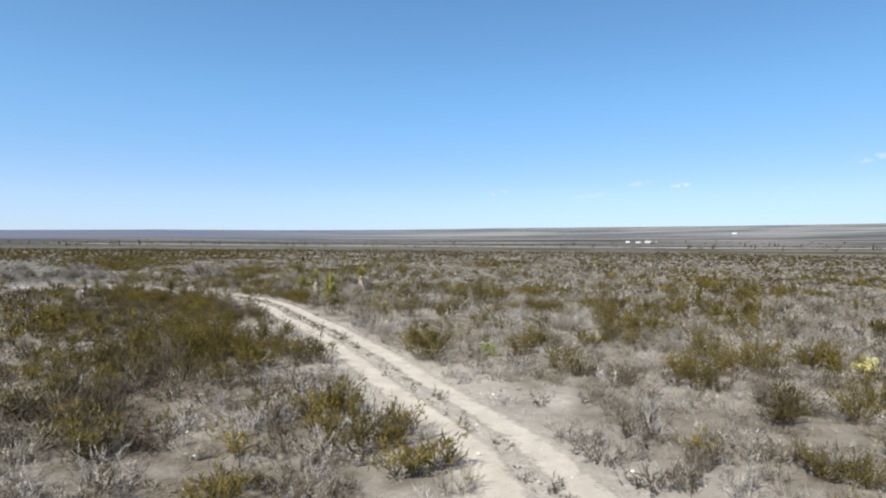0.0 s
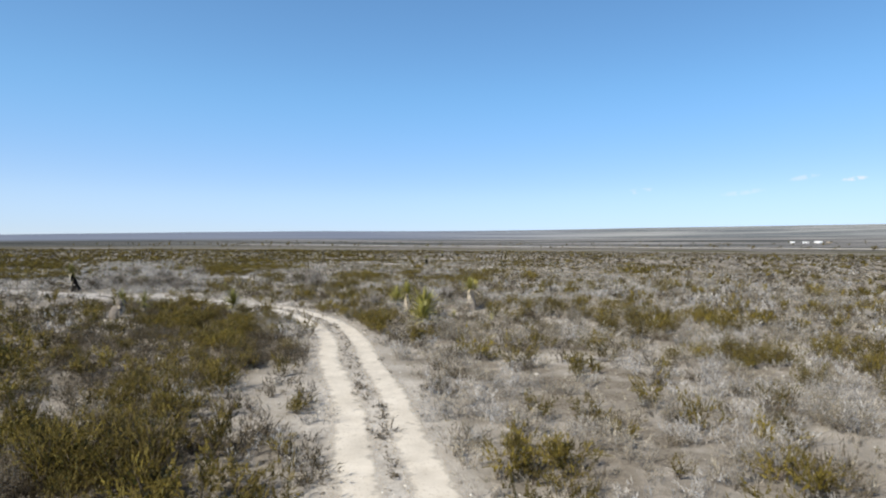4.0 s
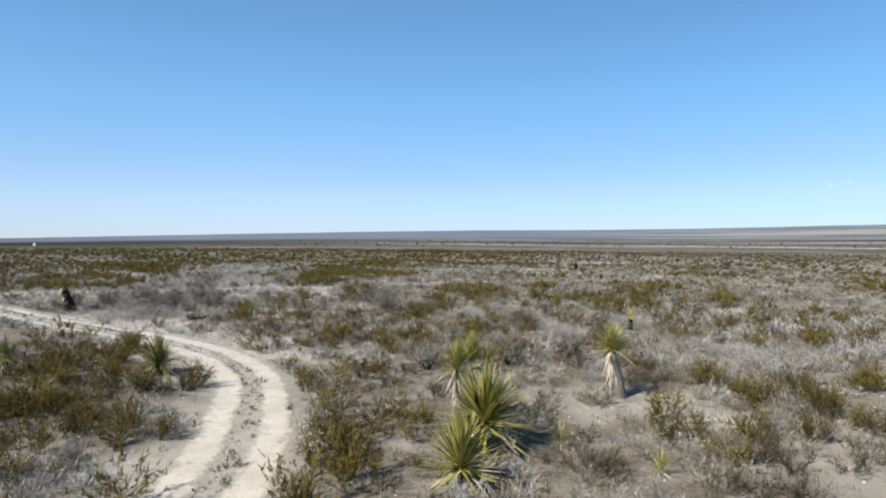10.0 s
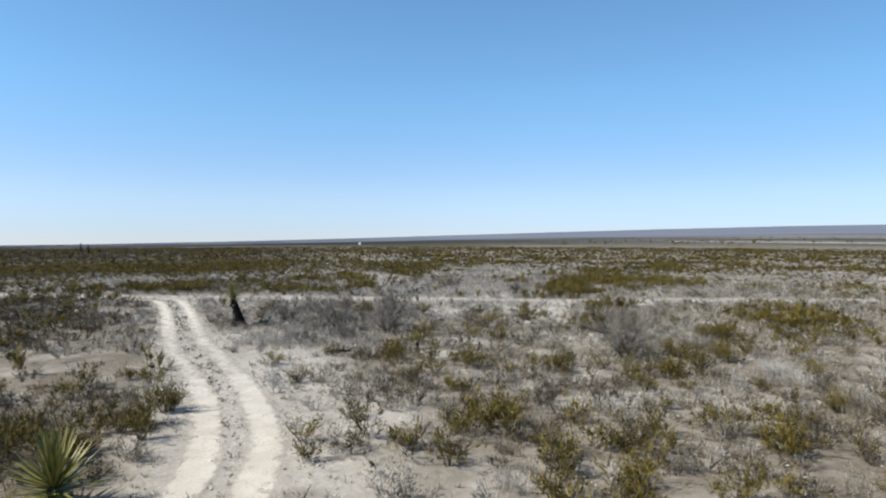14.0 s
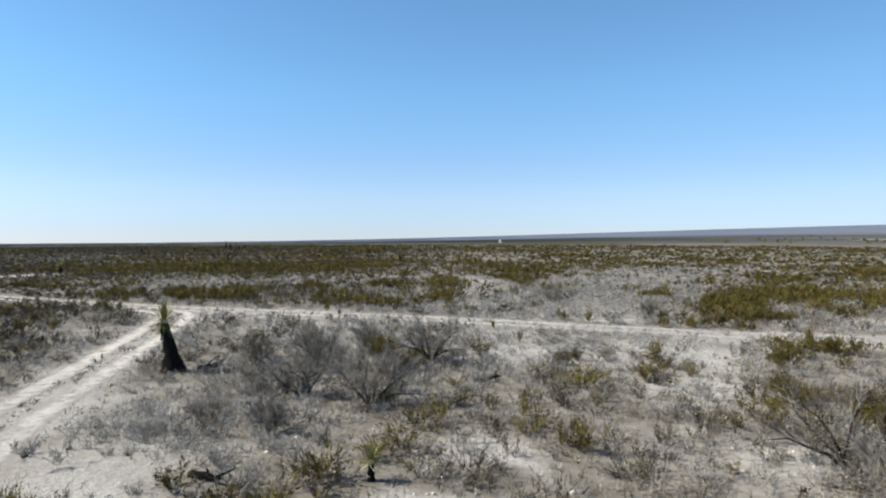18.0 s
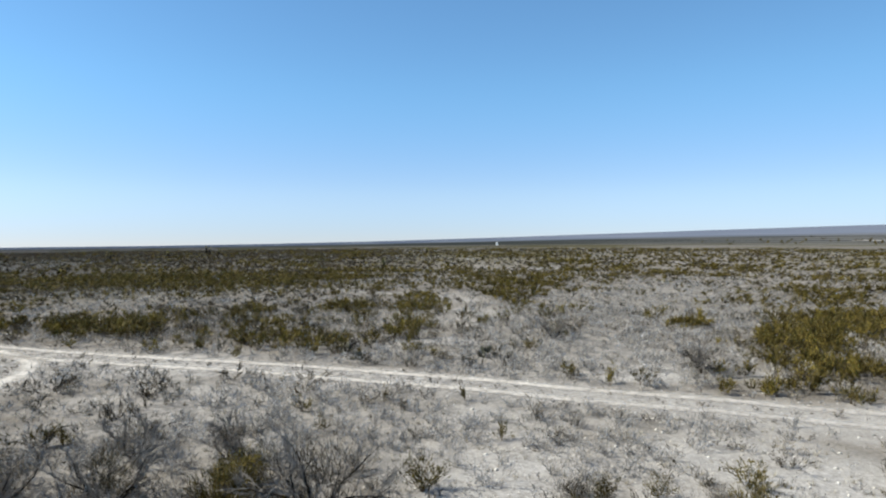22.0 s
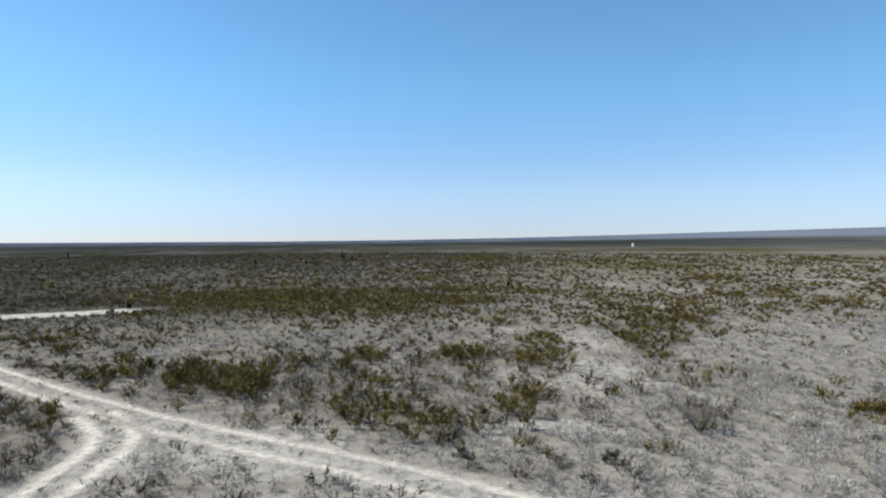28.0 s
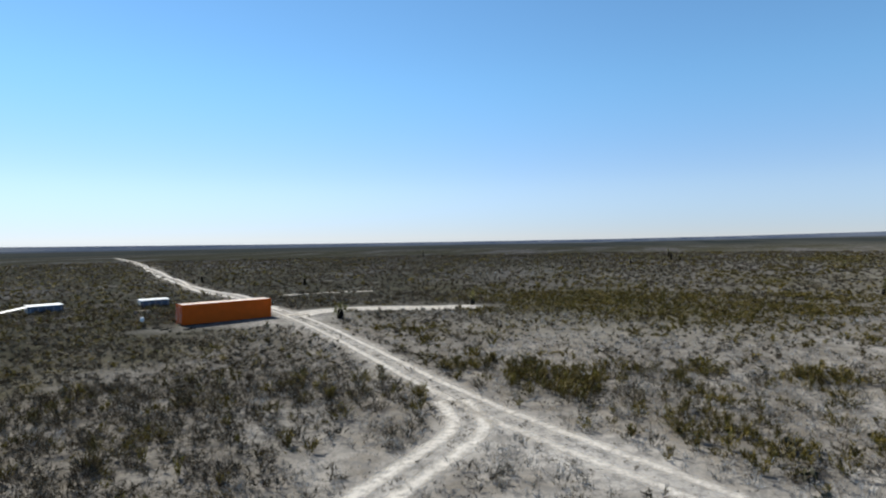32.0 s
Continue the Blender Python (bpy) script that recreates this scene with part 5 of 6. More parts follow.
for per, thick, near, far, lo, hi, shapes in ((3.2, 0.95, 0, 22, (-78, 4), (35, 118), TUFTS), (1.5, 0.9, 22, 65, (-130, -10), (80, 165), TUFTS_FAR)):
    x, y, d = scattered(per, lo, hi, near, far)
    t = track_distance(x, y)
    k = (rng.uniform(size=len(x)) < thick - 0.5 * bareness(x, y)) & ((np.abs(t - 0.86) > 0.45) if near == 0 else (t > 1.4))
    s = rng.uniform(0.35, 1.0, k.sum()) * np.where(t[k] < 1.8, 0.5, 1)
    sown("dry_grass", shapes, [STRAW, WEED], x[k], y[k], s, "low tufts of dry straw-coloured grass and weeds", "grass")


def stone_shape(seed):
    r = np.random.default_rng(seed)
    v = np.array([(1, 0, 0), (0, 1, 0), (-1, 0, 0), (0, -1, 0), (0, 0, 0.7), (0, 0, -0.4)], float) * r.uniform(0.6, 1.2, (6, 1))
    f = np.array([(0, 1, 4), (1, 2, 4), (2, 3, 4), (3, 0, 4), (1, 0, 5), (2, 1, 5), (3, 2, 5), (0, 3, 5)])
    return v, f, np.zeros(8, int)


x, y, d = scattered(5.0, (-78, 4), (35, 118), 0, 26)
k = rng.uniform(size=len(x)) < np.where(x < -28, 0.3 + 0.9 * bareness(x, y), 0.11 + 0.16 * bareness(x, y))
sown("limestone_rubble", [stone_shape(i) for i in range(5)], [STONE], x[k], y[k], rng.gamma(2.0, 0.014, k.sum()) + 0.014, "small pale limestone pebbles lying on the soil", "pebbles")


# low dark weeds and clods between the wheel ruts
def strip_places(line, per_m, half):
    n = int(len(line) * 0.5 * per_m)
    k = rng.integers(0, len(line), n)
    p = line[k] + rng.normal(0, half, (n, 2))
    t = track_distance(p[:, 0], p[:, 1])
    free = (t < 0.42) | ((t > 1.35) & (t < 2.3))
    return p[free, 0], p[free, 1]


x, y = np.concatenate([np.array(strip_places(TRACK_A, 7.0, 0.75)), np.array(strip_places(TRACK_B, 4.0, 0.75))], 1)
sown("track_weed", G_MID, [BROWN, TWIG_DARK], x, y, rng.gamma(3.0, 0.045, len(x)) + 0.06, "low dark dry weeds between the wheel ruts", "weeds")
x, y = np.concatenate([np.array(strip_places(TRACK_A, 22.0, 0.9)), np.array(strip_places(TRACK_B, 10.0, 0.9))], 1)
CLOD = plain("dark_clod", (0.19, 0.168, 0.14), 0.95, vary=0.25, scale=5.0, island=0.35)
sown("dirt_clods", [stone_shape(i + 20) for i in range(5)], [CLOD], x, y, rng.gamma(2.0, 0.014, len(x)) + 0.015, "small grey clods and gravel along the track", "gravel")

x, y, d = scattered(2.8, (-112, 62), (-18, 140), 4, 65)
k = (track_distance(x, y) > 1.5) & (rng.uniform(size=len(x)) < 0.7 - 0.35 * pad_cover(x, y) - 0.35 * covered("open", x, y)) & ((thicket(x, y) < 0.3) | (dusky(x, y) > 0.2))
x, y = x[k], y[k]
pale = rng.uniform(size=len(x)) < 0.76
for which, mat, label in ((pale, SILVER, "small pale grey mat plants dotting the open flat"), (~pale, BROWN, "small dark mat plants dotting the open flat")):
    px, py = x[which], y[which]
    sown("mat_plant", [grey_shape(600 + i, 2, 16, 0.34, 72, 0.34) for i in range(6)], [mat, TWIG_DARK], px, py, rng.gamma(5.0, 0.06, len(px)) + 0.08, label, "plants")

# thinner growth on the ground behind the flight
n = 9000
x, y = rng.uniform(-150, 60, n), rng.uniform(-45, 140, n)
k = ~in_sight(x, y) & (track_distance(x, y) > 1.8) & (pad_cover(x, y) < 0.3) & (rng.uniform(size=n) < 0.9 - 0.6 * bareness(x, y))
x, y = x[k], y[k]
pick = rng.integers(0, 3, len(x))
for i, (shapes, mats, name, label) in enumerate(((C_THIN, [CREOSOTE, CREOSOTE_STEM], "creosote_bush_scrub", "olive-green creosote bushes scattered over the pale soil"), (G_THIN, [TWIG, TWIG_DARK], "grey_shrub_scrub", "leafless grey desert shrubs scattered over the pale soil"), (G_THIN, [BROWN, TWIG_DARK], "brown_shrub_scrub", "dry dark grey-brown desert shrubs scattered over the soil"))):
    px, py = x[pick == i], y[pick == i]
    sown(name, shapes, mats, px, py, rng.uniform(0.6, 1.3, len(px)), label, "bushes")

# trees and thickets dotted over the valley
k = rng.integers(0, len(FAR_LANE), 150)
p = FAR_LANE[k] + rng.normal(0, 22, (150, 2)) + (0, 35)
a, r = np.radians(rng.uniform(-48, 45, 260)), rng.uniform(480, 1250, 260)
q = np.column_stack([NEST[0] - np.sin(a) * r, NEST[1] + np.cos(a) * r])
q = q[rough(q[:, 0], q[:, 1], 260.0, 151) > 0.42]
p = np.vstack([p, q])
s = rng.uniform(2.0, 5.0, len(p))
sown("far_tree", C_THIN, [CREOSOTE_FAR, CREOSOTE_STEM], p[:, 0], p[:, 1], s, "far dark green trees dotted over the valley", "trees", s * 0.8)


# ---- building blocks for things ----
def part(name, data, parent, label=""):
    """One mesh under a thing or under a part."""
    ob = new(name, data)
    ob.parent = parent
    return tagged(ob, label) if label else ob


def thing(name, x, y, label, category, turn=0.0, group="", lift=0.0, lean=(0, 0)):
    ob = new(name)
    ob.empty_display_size = 0.2
    ob.matrix_world = pose(x, y, height(x, y) + lift, lean[0], lean[1], turn)
    return tagged(ob, label, category, group)


def boxes_mesh(name, boxes, mats, bevel=0.0):
    """Bevelled blocks, each (centre, size, material number), as one mesh."""
    bm = bmesh.new()
    for c, s, m in boxes:
        made = bmesh.ops.create_cube(bm, size=1, matrix=Matrix.LocRotScale(c, None, s))["verts"]
        faces = {f for v in made for f in v.link_faces}
        for f in faces:
            f.material_index = m
    if bevel:
        bmesh.ops.bevel(bm, geom=bm.edges[:], offset=bevel, segments=1, affect="EDGES")
    me = bpy.data.meshes.new(name)
    bm.to_mesh(me)
    bm.free()
    for m in mats:
        me.materials.append(m)
    return me


def tube(points, radii, sides=6):
    """A bent, tapering round limb: vertices and triangles."""
    p, r = np.array(points, float), np.array(radii, float)
    d = np.gradient(p, axis=0)
    d /= np.linalg.norm(d, axis=1, keepdims=True) + 1e-9
    ref = np.where(np.abs(d[:, 2:3]) > 0.9, np.array([[1.0, 0, 0]]), np.array([[0, 0, 1.0]]))
    u = np.cross(d, ref)
    u /= np.linalg.norm(u, axis=1, keepdims=True) + 1e-9
    w = np.cross(d, u)
    a = np.linspace(0, 2 * np.pi, sides, endpoint=False)
    v = p[:, None] + r[:, None, None] * (u[:, None] * np.cos(a)[None, :, None] + w[:, None] * np.sin(a)[None, :, None])
    v = np.vstack([v.reshape(-1, 3), p[-1:]])
    f = []
    for k in range(len(p) - 1):
        for j in range(sides):
            b, c = k * sides + j, k * sides + (j + 1) % sides
            f += [(b, c, c + sides), (b, c + sides, b + sides)]
    top = (len(p) - 1) * sides
    f += [(top + j, top + (j + 1) % sides, len(v) - 1) for j in range(sides)]
    return v, np.array(f)


# ---- single bushes beside the tracks ----
def split(shape):
    v, f, m = shape
    return [(v, f[m == k]) for k in (0, 1)]


def bush_meshes(shapes, names, mats):
    out = []
    for s in shapes:
        out.append([mesh_of(n, *split(s)[k], [mats[k]]) for k, n in enumerate(names)])
    return out


def plant_bushes(kind, shapes, names, mats, labels, category, group):
    meshes = bush_meshes(shapes, names, mats)
    for i, (x, y, s) in enumerate(SINGLE[kind]):
        ob = new(kind)
        ob.empty_display_size = 0.2
        k = 0.85 + 0.3 * random.random()
        ob.matrix_world = pose(x, y, height(x, y), 0, 0, random.uniform(0, 360)) @ Matrix.Diagonal((s, s, s * k, 1))
        tagged(ob, labels[0] if s * k > 0.9 else labels[1], category, group)
        for n, me in zip(names, meshes[i % len(meshes)]):
            part(n, me, ob)


plant_bushes("creosote_bush", [creosote_shape(400 + i, 24, 560, 0.15, 0.3) for i in range(8)], ("foliage", "woody_base"), (CREOSOTE_NEAR, CREOSOTE_STEM),
             ("tall olive-green creosote bush on pale soil", "low olive-green creosote bush on pale soil"), "bush", "creosote bushes by the track")
plant_bushes("grey_shrub", [grey_shape(500 + i, 26, 360, 0.17, 66, 0.22) for i in range(8)], ("twig_crown", "woody_base"), (TWIG_NEAR, TWIG_DARK),
             ("tall leafless grey desert shrub with fine twigs", "low leafless grey desert shrub with fine twigs"), "shrub", "grey shrubs by the track")
plant_bushes("brown_shrub", [grey_shape(540 + i, 26, 360, 0.17, 66, 0.22) for i in range(6)], ("twig_crown", "woody_base"), (BROWN_NEAR, TWIG_DARK),
             ("tall dry grey-brown desert shrub with dense twigs", "low dry grey-brown desert shrub with dense twigs"), "shrub", "brown shrubs by the track")


plant_bushes("silver_shrub", [grey_shape(580 + i, 26, 360, 0.17, 66, 0.22) for i in range(6)], ("twig_crown", "woody_base"), (SILVER_NEAR, TWIG_BARE),
             ("tall silvery leafless desert shrub with fine twigs", "low silvery leafless desert shrub with fine twigs"), "shrub", "silvery shrubs by the track")


# ---- yuccas ----
def leaf_mesh(name, length, width, mat, droop=0.12):
    """A stiff pointed leaf with a folded keel."""
    v = [(0, -width / 2, 0), (0, 0, -width * 0.2), (0, width / 2, 0), (length * 0.5, -width * 0.42, -droop * length * 0.25), (length * 0.5, 0, -droop * length * 0.25 - width * 0.22), (length * 0.5, width * 0.42, -droop * length * 0.25), (length, 0, -droop * length)]
    f = [(0, 1, 4), (0, 4, 3), (1, 2, 5), (1, 5, 4), (3, 4, 6), (4, 5, 6)]
    return mesh_of(name, np.array(v), np.array(f), [mat])


LEAF = {"leaf": [leaf_mesh("leaf", 1.0, 0.044, YUCCA_LEAF, d) for d in (0.0, 0.06, 0.16)], "dark": [leaf_mesh("leaf", 1.0, 0.046, YUCCA_DARK, d) for d in (0.0, 0.06, 0.16)], "dead": [leaf_mesh("dead_leaf", 1.0, 0.065, YUCCA_DEAD, d) for d in (0.05, 0.2)], "grey": [leaf_mesh("dead_leaf", 1.0, 0.065, YUCCA_GREY, d) for d in (0.05, 0.2)]}

TRUNK_DRY = plain("dry_yucca_trunk", (0.17, 0.15, 0.13), 0.9, vary=0.3, scale=6.0, bump=0.8)
STUB = leaf_mesh("leaf_stub", 1.0, 0.14, BARK, 0.2)


def rosette_poses(r, n, length, top, low=-32, high=88, broad=1.0):
    """Where the leaves of one crown spring from and point to."""
    out = []
    for i in range(n):
        a = i * 137.5 + r.uniform(-35, 35)
        e = low + (high - low) * (i / n) ** 0.85 + r.normal(0, 10)
        s = length * r.uniform(0.62, 1.1) * (1 - 0.12 * (i / n))
        x, y, z = top
        out.append(pose(x + r.normal(0, 0.03), y + r.normal(0, 0.03), z + 0.2 * length * (i / n), 0, -e, a) @ Matrix.Translation((0.05, 0, 0)) @ Matrix.Diagonal((s, s * broad * r.uniform(0.75, 1.1), s, 1)))
    return out


def yucca(x, y, trunk, length, leaves, label, dark=False, skirt=0, trunk_r=0.10, lean=(0.0, 0.0), seed=1, pieces=True, extra=(), turn=None, flare=1.0, low=-32, shag=0, broad=1.0, bleached=0.55):
    """A trunk, a crown of stiff leaves and, on old ones, a skirt of dead leaves."""
    r = np.random.default_rng(seed)
    ob = thing("yucca", x, y, label, "yucca", turn=r.uniform(0, 360) if turn is None else turn, group="yuccas of the plain")
    crowns = [((lean[0], lean[1], max(trunk, 0.08)), length, leaves)] + list(extra)
    k = np.linspace(0, 1, 6)
    bent = np.column_stack([lean[0] * k**1.5, lean[1] * k**1.5, k * max(trunk, 0.15) - 0.05])
    if trunk > 0.2:
        v, f = tube(bent, trunk_r * (1.25 - 0.4 * k + (flare - 1) * (1 - k) ** 3) + r.normal(0, 0.012, 6), 9)
        part("trunk", mesh_of("trunk", v, f, [BARK if skirt < 60 else TRUNK_DRY], smooth=True), ob, "dark shaggy trunk" if skirt < 60 else "grey-brown trunk")
    sets = LEAF["dark" if dark else "leaf"]
    for top, size, count in crowns:
        ps = rosette_poses(r, count, size, top, low, broad=broad)
        if pieces:
            for i, m in enumerate(ps):
                part("leaf", (sets if r.random() > 0.3 else LEAF["dark"] if i > count * 0.12 else LEAF["dead"])[i % 2], ob).matrix_local = m
        else:
            vs, fs = [], []
            for i, m in enumerate(ps):
                me = sets[i % 3]
                c = np.empty(len(me.vertices) * 3, np.float32)
                me.vertices.foreach_get("co", c)
                t = np.array(m)
                fs.append(np.array([p.vertices[:] for p in me.polygons]) + len(vs) * len(me.vertices))
                vs.append(c.reshape(-1, 3) @ t[:3, :3].T + t[:3, 3])
            part("leaf_crown", mesh_of("leaf_crown", np.vstack(vs), np.vstack(fs), [YUCCA_DARK if dark else YUCCA_LEAF]), ob)
    for i in range(skirt):
        u = r.random() ** 0.7
        z = trunk * (0.25 + 0.75 * u)
        a, e = r.uniform(0, 360), r.uniform(56, 82)
        s = min(length * r.uniform(0.6, 0.95), z * 0.98)
        cx, cy = lean[0] * (z / trunk) ** 1.5, lean[1] * (z / trunk) ** 1.5
        part("dead_leaf", LEAF["dead" if u + r.normal(0, 0.12) > bleached else "grey"][i % 2], ob).matrix_local = pose(cx, cy, z, 0, e, a) @ Matrix.Translation((trunk_r * 0.8, 0, 0)) @ Matrix.Diagonal((s, s, s, 1))
    for i in range(shag):
        u = r.random()
        z, a = trunk * (0.04 + 0.94 * u), r.uniform(0, 360)
        radius = trunk_r * (1.25 - 0.4 * u + (flare - 1) * (1 - u) ** 3)
        s = r.uniform(0.16, 0.34)
        part("leaf_stub", STUB, ob).matrix_local = pose(lean[0] * u**1.5, lean[1] * u**1.5, z, 0, r.uniform(25, 75) if z > 0.3 else 10, a) @ Matrix.Translation((radius * 0.9, 0, 0)) @ Matrix.Diagonal((s, s * 2.2, s, 1))
    return ob


yucca(-10.4, 55.5, 0.3, 1.35, 240, "bright yellow-green trunkless yucca rosette", seed=11, low=-16, broad=1.35)
yucca(-10.95, 58.1, 0.6, 1.75, 360, "large dense green yucca with a broad rosette", seed=12, low=-24, broad=1.3)
yucca(-12.85, 60.1, 1.7, 0.95, 220, "trunked green yucca with a pale skirt of dead leaves", skirt=110, trunk_r=0.11, seed=13, low=-22)
yucca(-9.1, 59.2, 0.1, 0.7, 50, "small bright green yucca among grey shrubs", seed=14)
yucca(-6.3, 58.4, 0.1, 0.6, 44, "small yellow-green yucca on pale soil", seed=15)
yucca(-8.9, 65.9, 1.75, 0.98, 250, "trunked yellow-green yucca with a long pale skirt of dead leaves", skirt=260, trunk_r=0.19, lean=(-0.3, 0.1), seed=16, turn=0.0, flare=1.3, low=-22)
yucca(-27.0, 59.8, 0.34, 1.34, 210, "dark green yucca rosette casting shade beside the track", seed=17, low=-34, broad=1.6, dark=True)
yucca(-32.4, 56.5, 0.7, 1.0, 120, "yellow-green yucca among creosote bushes", dark=True, seed=24, low=-45, skirt=40)
yucca(-16.1, 68.1, 0.18, 1.45, 200, "bright yellow-green yucca with two rosettes", seed=18, broad=1.4, extra=[((0.75, 0.4, 0.2), 0.95, 70)], turn=0.0, low=4)
yucca(-32.0, 53.0, 1.35, 0.85, 70, "leaning yucca with a bleached skirt of dead leaves", dark=True, skirt=190, trunk_r=0.34, lean=(0.45, 0.2), seed=19, turn=0.0, bleached=0.1)
yucca(-52.9, 71.3, 2.05, 0.95, 190, "old yucca with a thick black trunk and small leaf crown", skirt=22, dark=True, trunk_r=0.22, lean=(-0.26, -0.38), seed=21, turn=0.0, flare=2.4, low=-60, shag=150)
yucca(-38.3, 76.2, 0.4, 0.45, 140, "small dark dome-shaped yucca on a short stem", dark=True, trunk_r=0.09, seed=23, low=-25)
yucca(-112.4, 39.2, 1.3, 1.0, 150, "dark yucca clump standing beside the cleared ground", dark=True, skirt=30, trunk_r=0.42, seed=22, extra=[((0.7, 0.2, 1.0), 1.0, 120), ((-0.7, -0.2, 0.8), 1.0, 120), ((0.1, 0.1, 0.5), 1.0, 120)])
for i, (x, y, h) in enumerate(((-50.5, 232.6, 1.6), (-131.5, 51.9, 1.3), (-302, 80, 2.6), (-281.6, 81, 2.4), (-275, 84, 1.5), (-251.5, 68.5, 1.6), (-254, 51.6, 1.4), (-171.5, 117.7, 1.0), (-226, 123.4, 1.3), (-269, 163, 1.5), (-329, -38, 2.2), (-157.5, 113.5, 1.0), (-164, -31, 1.8), (-160, 2.2, 1.6), (52, 99.6, 0.8), (-12, 84, 0.8), (-53.7, 126.3, 0.4), (-40, 170, 1.2))):
    s = 0.7 if h < 1 else 1.1
    yucca(x, y, h, s, 90, "far yucca standing above the low scrub", dark=i not in (1, 15, 16), trunk_r=0.13 if h < 1 else 0.3, lean=(0.1 * (i % 3), 0.05), seed=40 + i, pieces=False)


# ---- prickly pears ----
def pad_mesh(mat):
    bm = bmesh.new()
    bmesh.ops.create_icosphere(bm, subdivisions=2, radius=1)
    for v in bm.verts:
        v.co = (v.co.x * (0.72 + 0.28 * v.co.z), v.co.y * 0.14, v.co.z + 0.9)
    me = bpy.data.meshes.new("pad")
    bm.to_mesh(me)
    bm.free()
    me.materials.append(mat)
    return me


PAD, PAD_PALE, PAD_BRIGHT = pad_mesh(PEAR), pad_mesh(PEAR_PALE), pad_mesh(PEAR_BRIGHT)


def prickly_pear(x, y, n, size, seed, label, pad=PAD):
    r = np.random.default_rng(seed)
    ob = thing("prickly_pear", x, y, label, "cactus", group="prickly pears")
    for i in range(n):
        a, d, up = r.uniform(0, 360), r.uniform(0, 1.0) ** 0.7 * size * 3.2, 0.0
        if i % 3 == 2:
            up = size * 1.5
            d *= 0.6
        s = size * r.uniform(0.75, 1.1)
        part("pad", pad, ob).matrix_local = pose(d * math.cos(radians(a)), d * math.sin(radians(a)), up - 0.02, r.uniform(-25, 25), r.uniform(-30, 30), r.uniform(0, 360)) @ Matrix.Diagonal((s, s, s, 1))
    return ob


for i, (x, y, n, s) in enumerate(((-74.6, 86.9, 18, 0.19), (-73.6, 87.6, 10, 0.19), (-66.6, 94.0, 18, 0.18), (17.9, 25.9, 14, 0.2), (-8.8, 28.2, 16, 0.19), (-70.8, 86.9, 14, 0.19), (-4.2, 21.5, 9, 0.14), (-77.5, 91.5, 8, 0.16), (-68.1, 87.2, 12, 0.15))):
    prickly_pear(x, y, n, s, 60 + i, "pale yellow-green clump of prickly pear pads" if i == 3 else "low clump of dark green prickly pear pads", PAD_PALE if i == 3 else PAD)


prickly_pear(2.0, 28.6, 64, 0.17, 71, "bright yellow-green mound of prickly pear pads", PAD_BRIGHT)


# ---- leafless mesquites ----
def mesquite(x, y, tall, seed, label):
    r = np.random.default_rng(seed)
    ob = thing("mesquite", x, y, label, "bush", group="leafless mesquites")
    fine_b, fine_t = [], []
    for i in range(7):
        a = 2 * np.pi * i / 7 + r.uniform(-0.3, 0.3)
        out = np.array([np.cos(a), np.sin(a), 0])
        p, d = np.array([0, 0, -0.05]) + out * 0.06, out * r.uniform(0.4, 1.0) + (0, 0, 1.0)
        pts = [p]
        for k in range(4):
            d = d / np.linalg.norm(d) + r.normal(0, 0.28, 3) + (0, 0, 0.05)
            p = p + d / np.linalg.norm(d) * tall * 0.24
            pts.append(p)
            for j in range(3):
                e = d / np.linalg.norm(d) + r.normal(0, 0.6, 3) + (0, 0, 0.25)
                q = p + e / np.linalg.norm(e) * tall * r.uniform(0.2, 0.4)
                fine_b.append(p), fine_t.append(q)
                for t in range(26):
                    g = e + r.normal(0, 0.7, 3)
                    s = p + (q - p) * r.uniform(0.2, 1)
                    fine_b.append(s), fine_t.append(s + g / np.linalg.norm(g) * tall * r.uniform(0.08, 0.24))
        v, f = tube(pts, np.array([0.034, 0.026, 0.018, 0.012, 0.006]) * tall, 5)
        part("limb", mesh_of("limb", v, f, [BARK], smooth=True), ob, "dark crooked limb")
    v, f = crown(r, 620, 9, 0.62 * tall, 1.05 * tall, 0.2 * tall, 0.1, 0.7)
    part("outer_twig_crown", mesh_of("outer_twig_crown", v, f, [BROWN_NEAR if seed % 3 else TWIG_NEAR]), ob, "dense haze of fine grey-brown twigs")
    b, t = np.array(fine_b), np.array(fine_t)
    t[:, 2] = np.maximum(t[:, 2], 0.03)
    v, f = blades(b, t, r.uniform(0.010, 0.022, len(b)), r)
    part("twig_crown", mesh_of("twig_crown", v, f, [TWIG_BARE]), ob, "pale grey bare twigs")
    return ob


for i, (x, y, t) in enumerate(((-50.2, 82.0, 1.7), (-46.6, 75.8, 1.35), (-53.0, 77.4, 1.3), (-53.8, 75.0, 1.2), (-44.4, 77.8, 1.5), (-42.9, 74.4, 0.8), (-55.2, 80.3, 1.0), (-56.6, 77.6, 1.0), (-50.6, 77.2, 1.0), (-34.8, 87.1, 1.7), (-31.7, 84.7, 1.6), (-30.4, 83.0, 1.2), (-59.0, 101.6, 1.3), (-69.9, 100.2, 1.2), (-15.0, 69.8, 1.3), (-12.2, 70.6, 1.2), (-17.6, 66.6, 1.3), (-47.8, 79.6, 1.0), (-48.6, 74.4, 0.8))):
    mesquite(x, y, t * 1.15, 80 + i, "leafless grey-brown mesquite bush with crooked limbs")


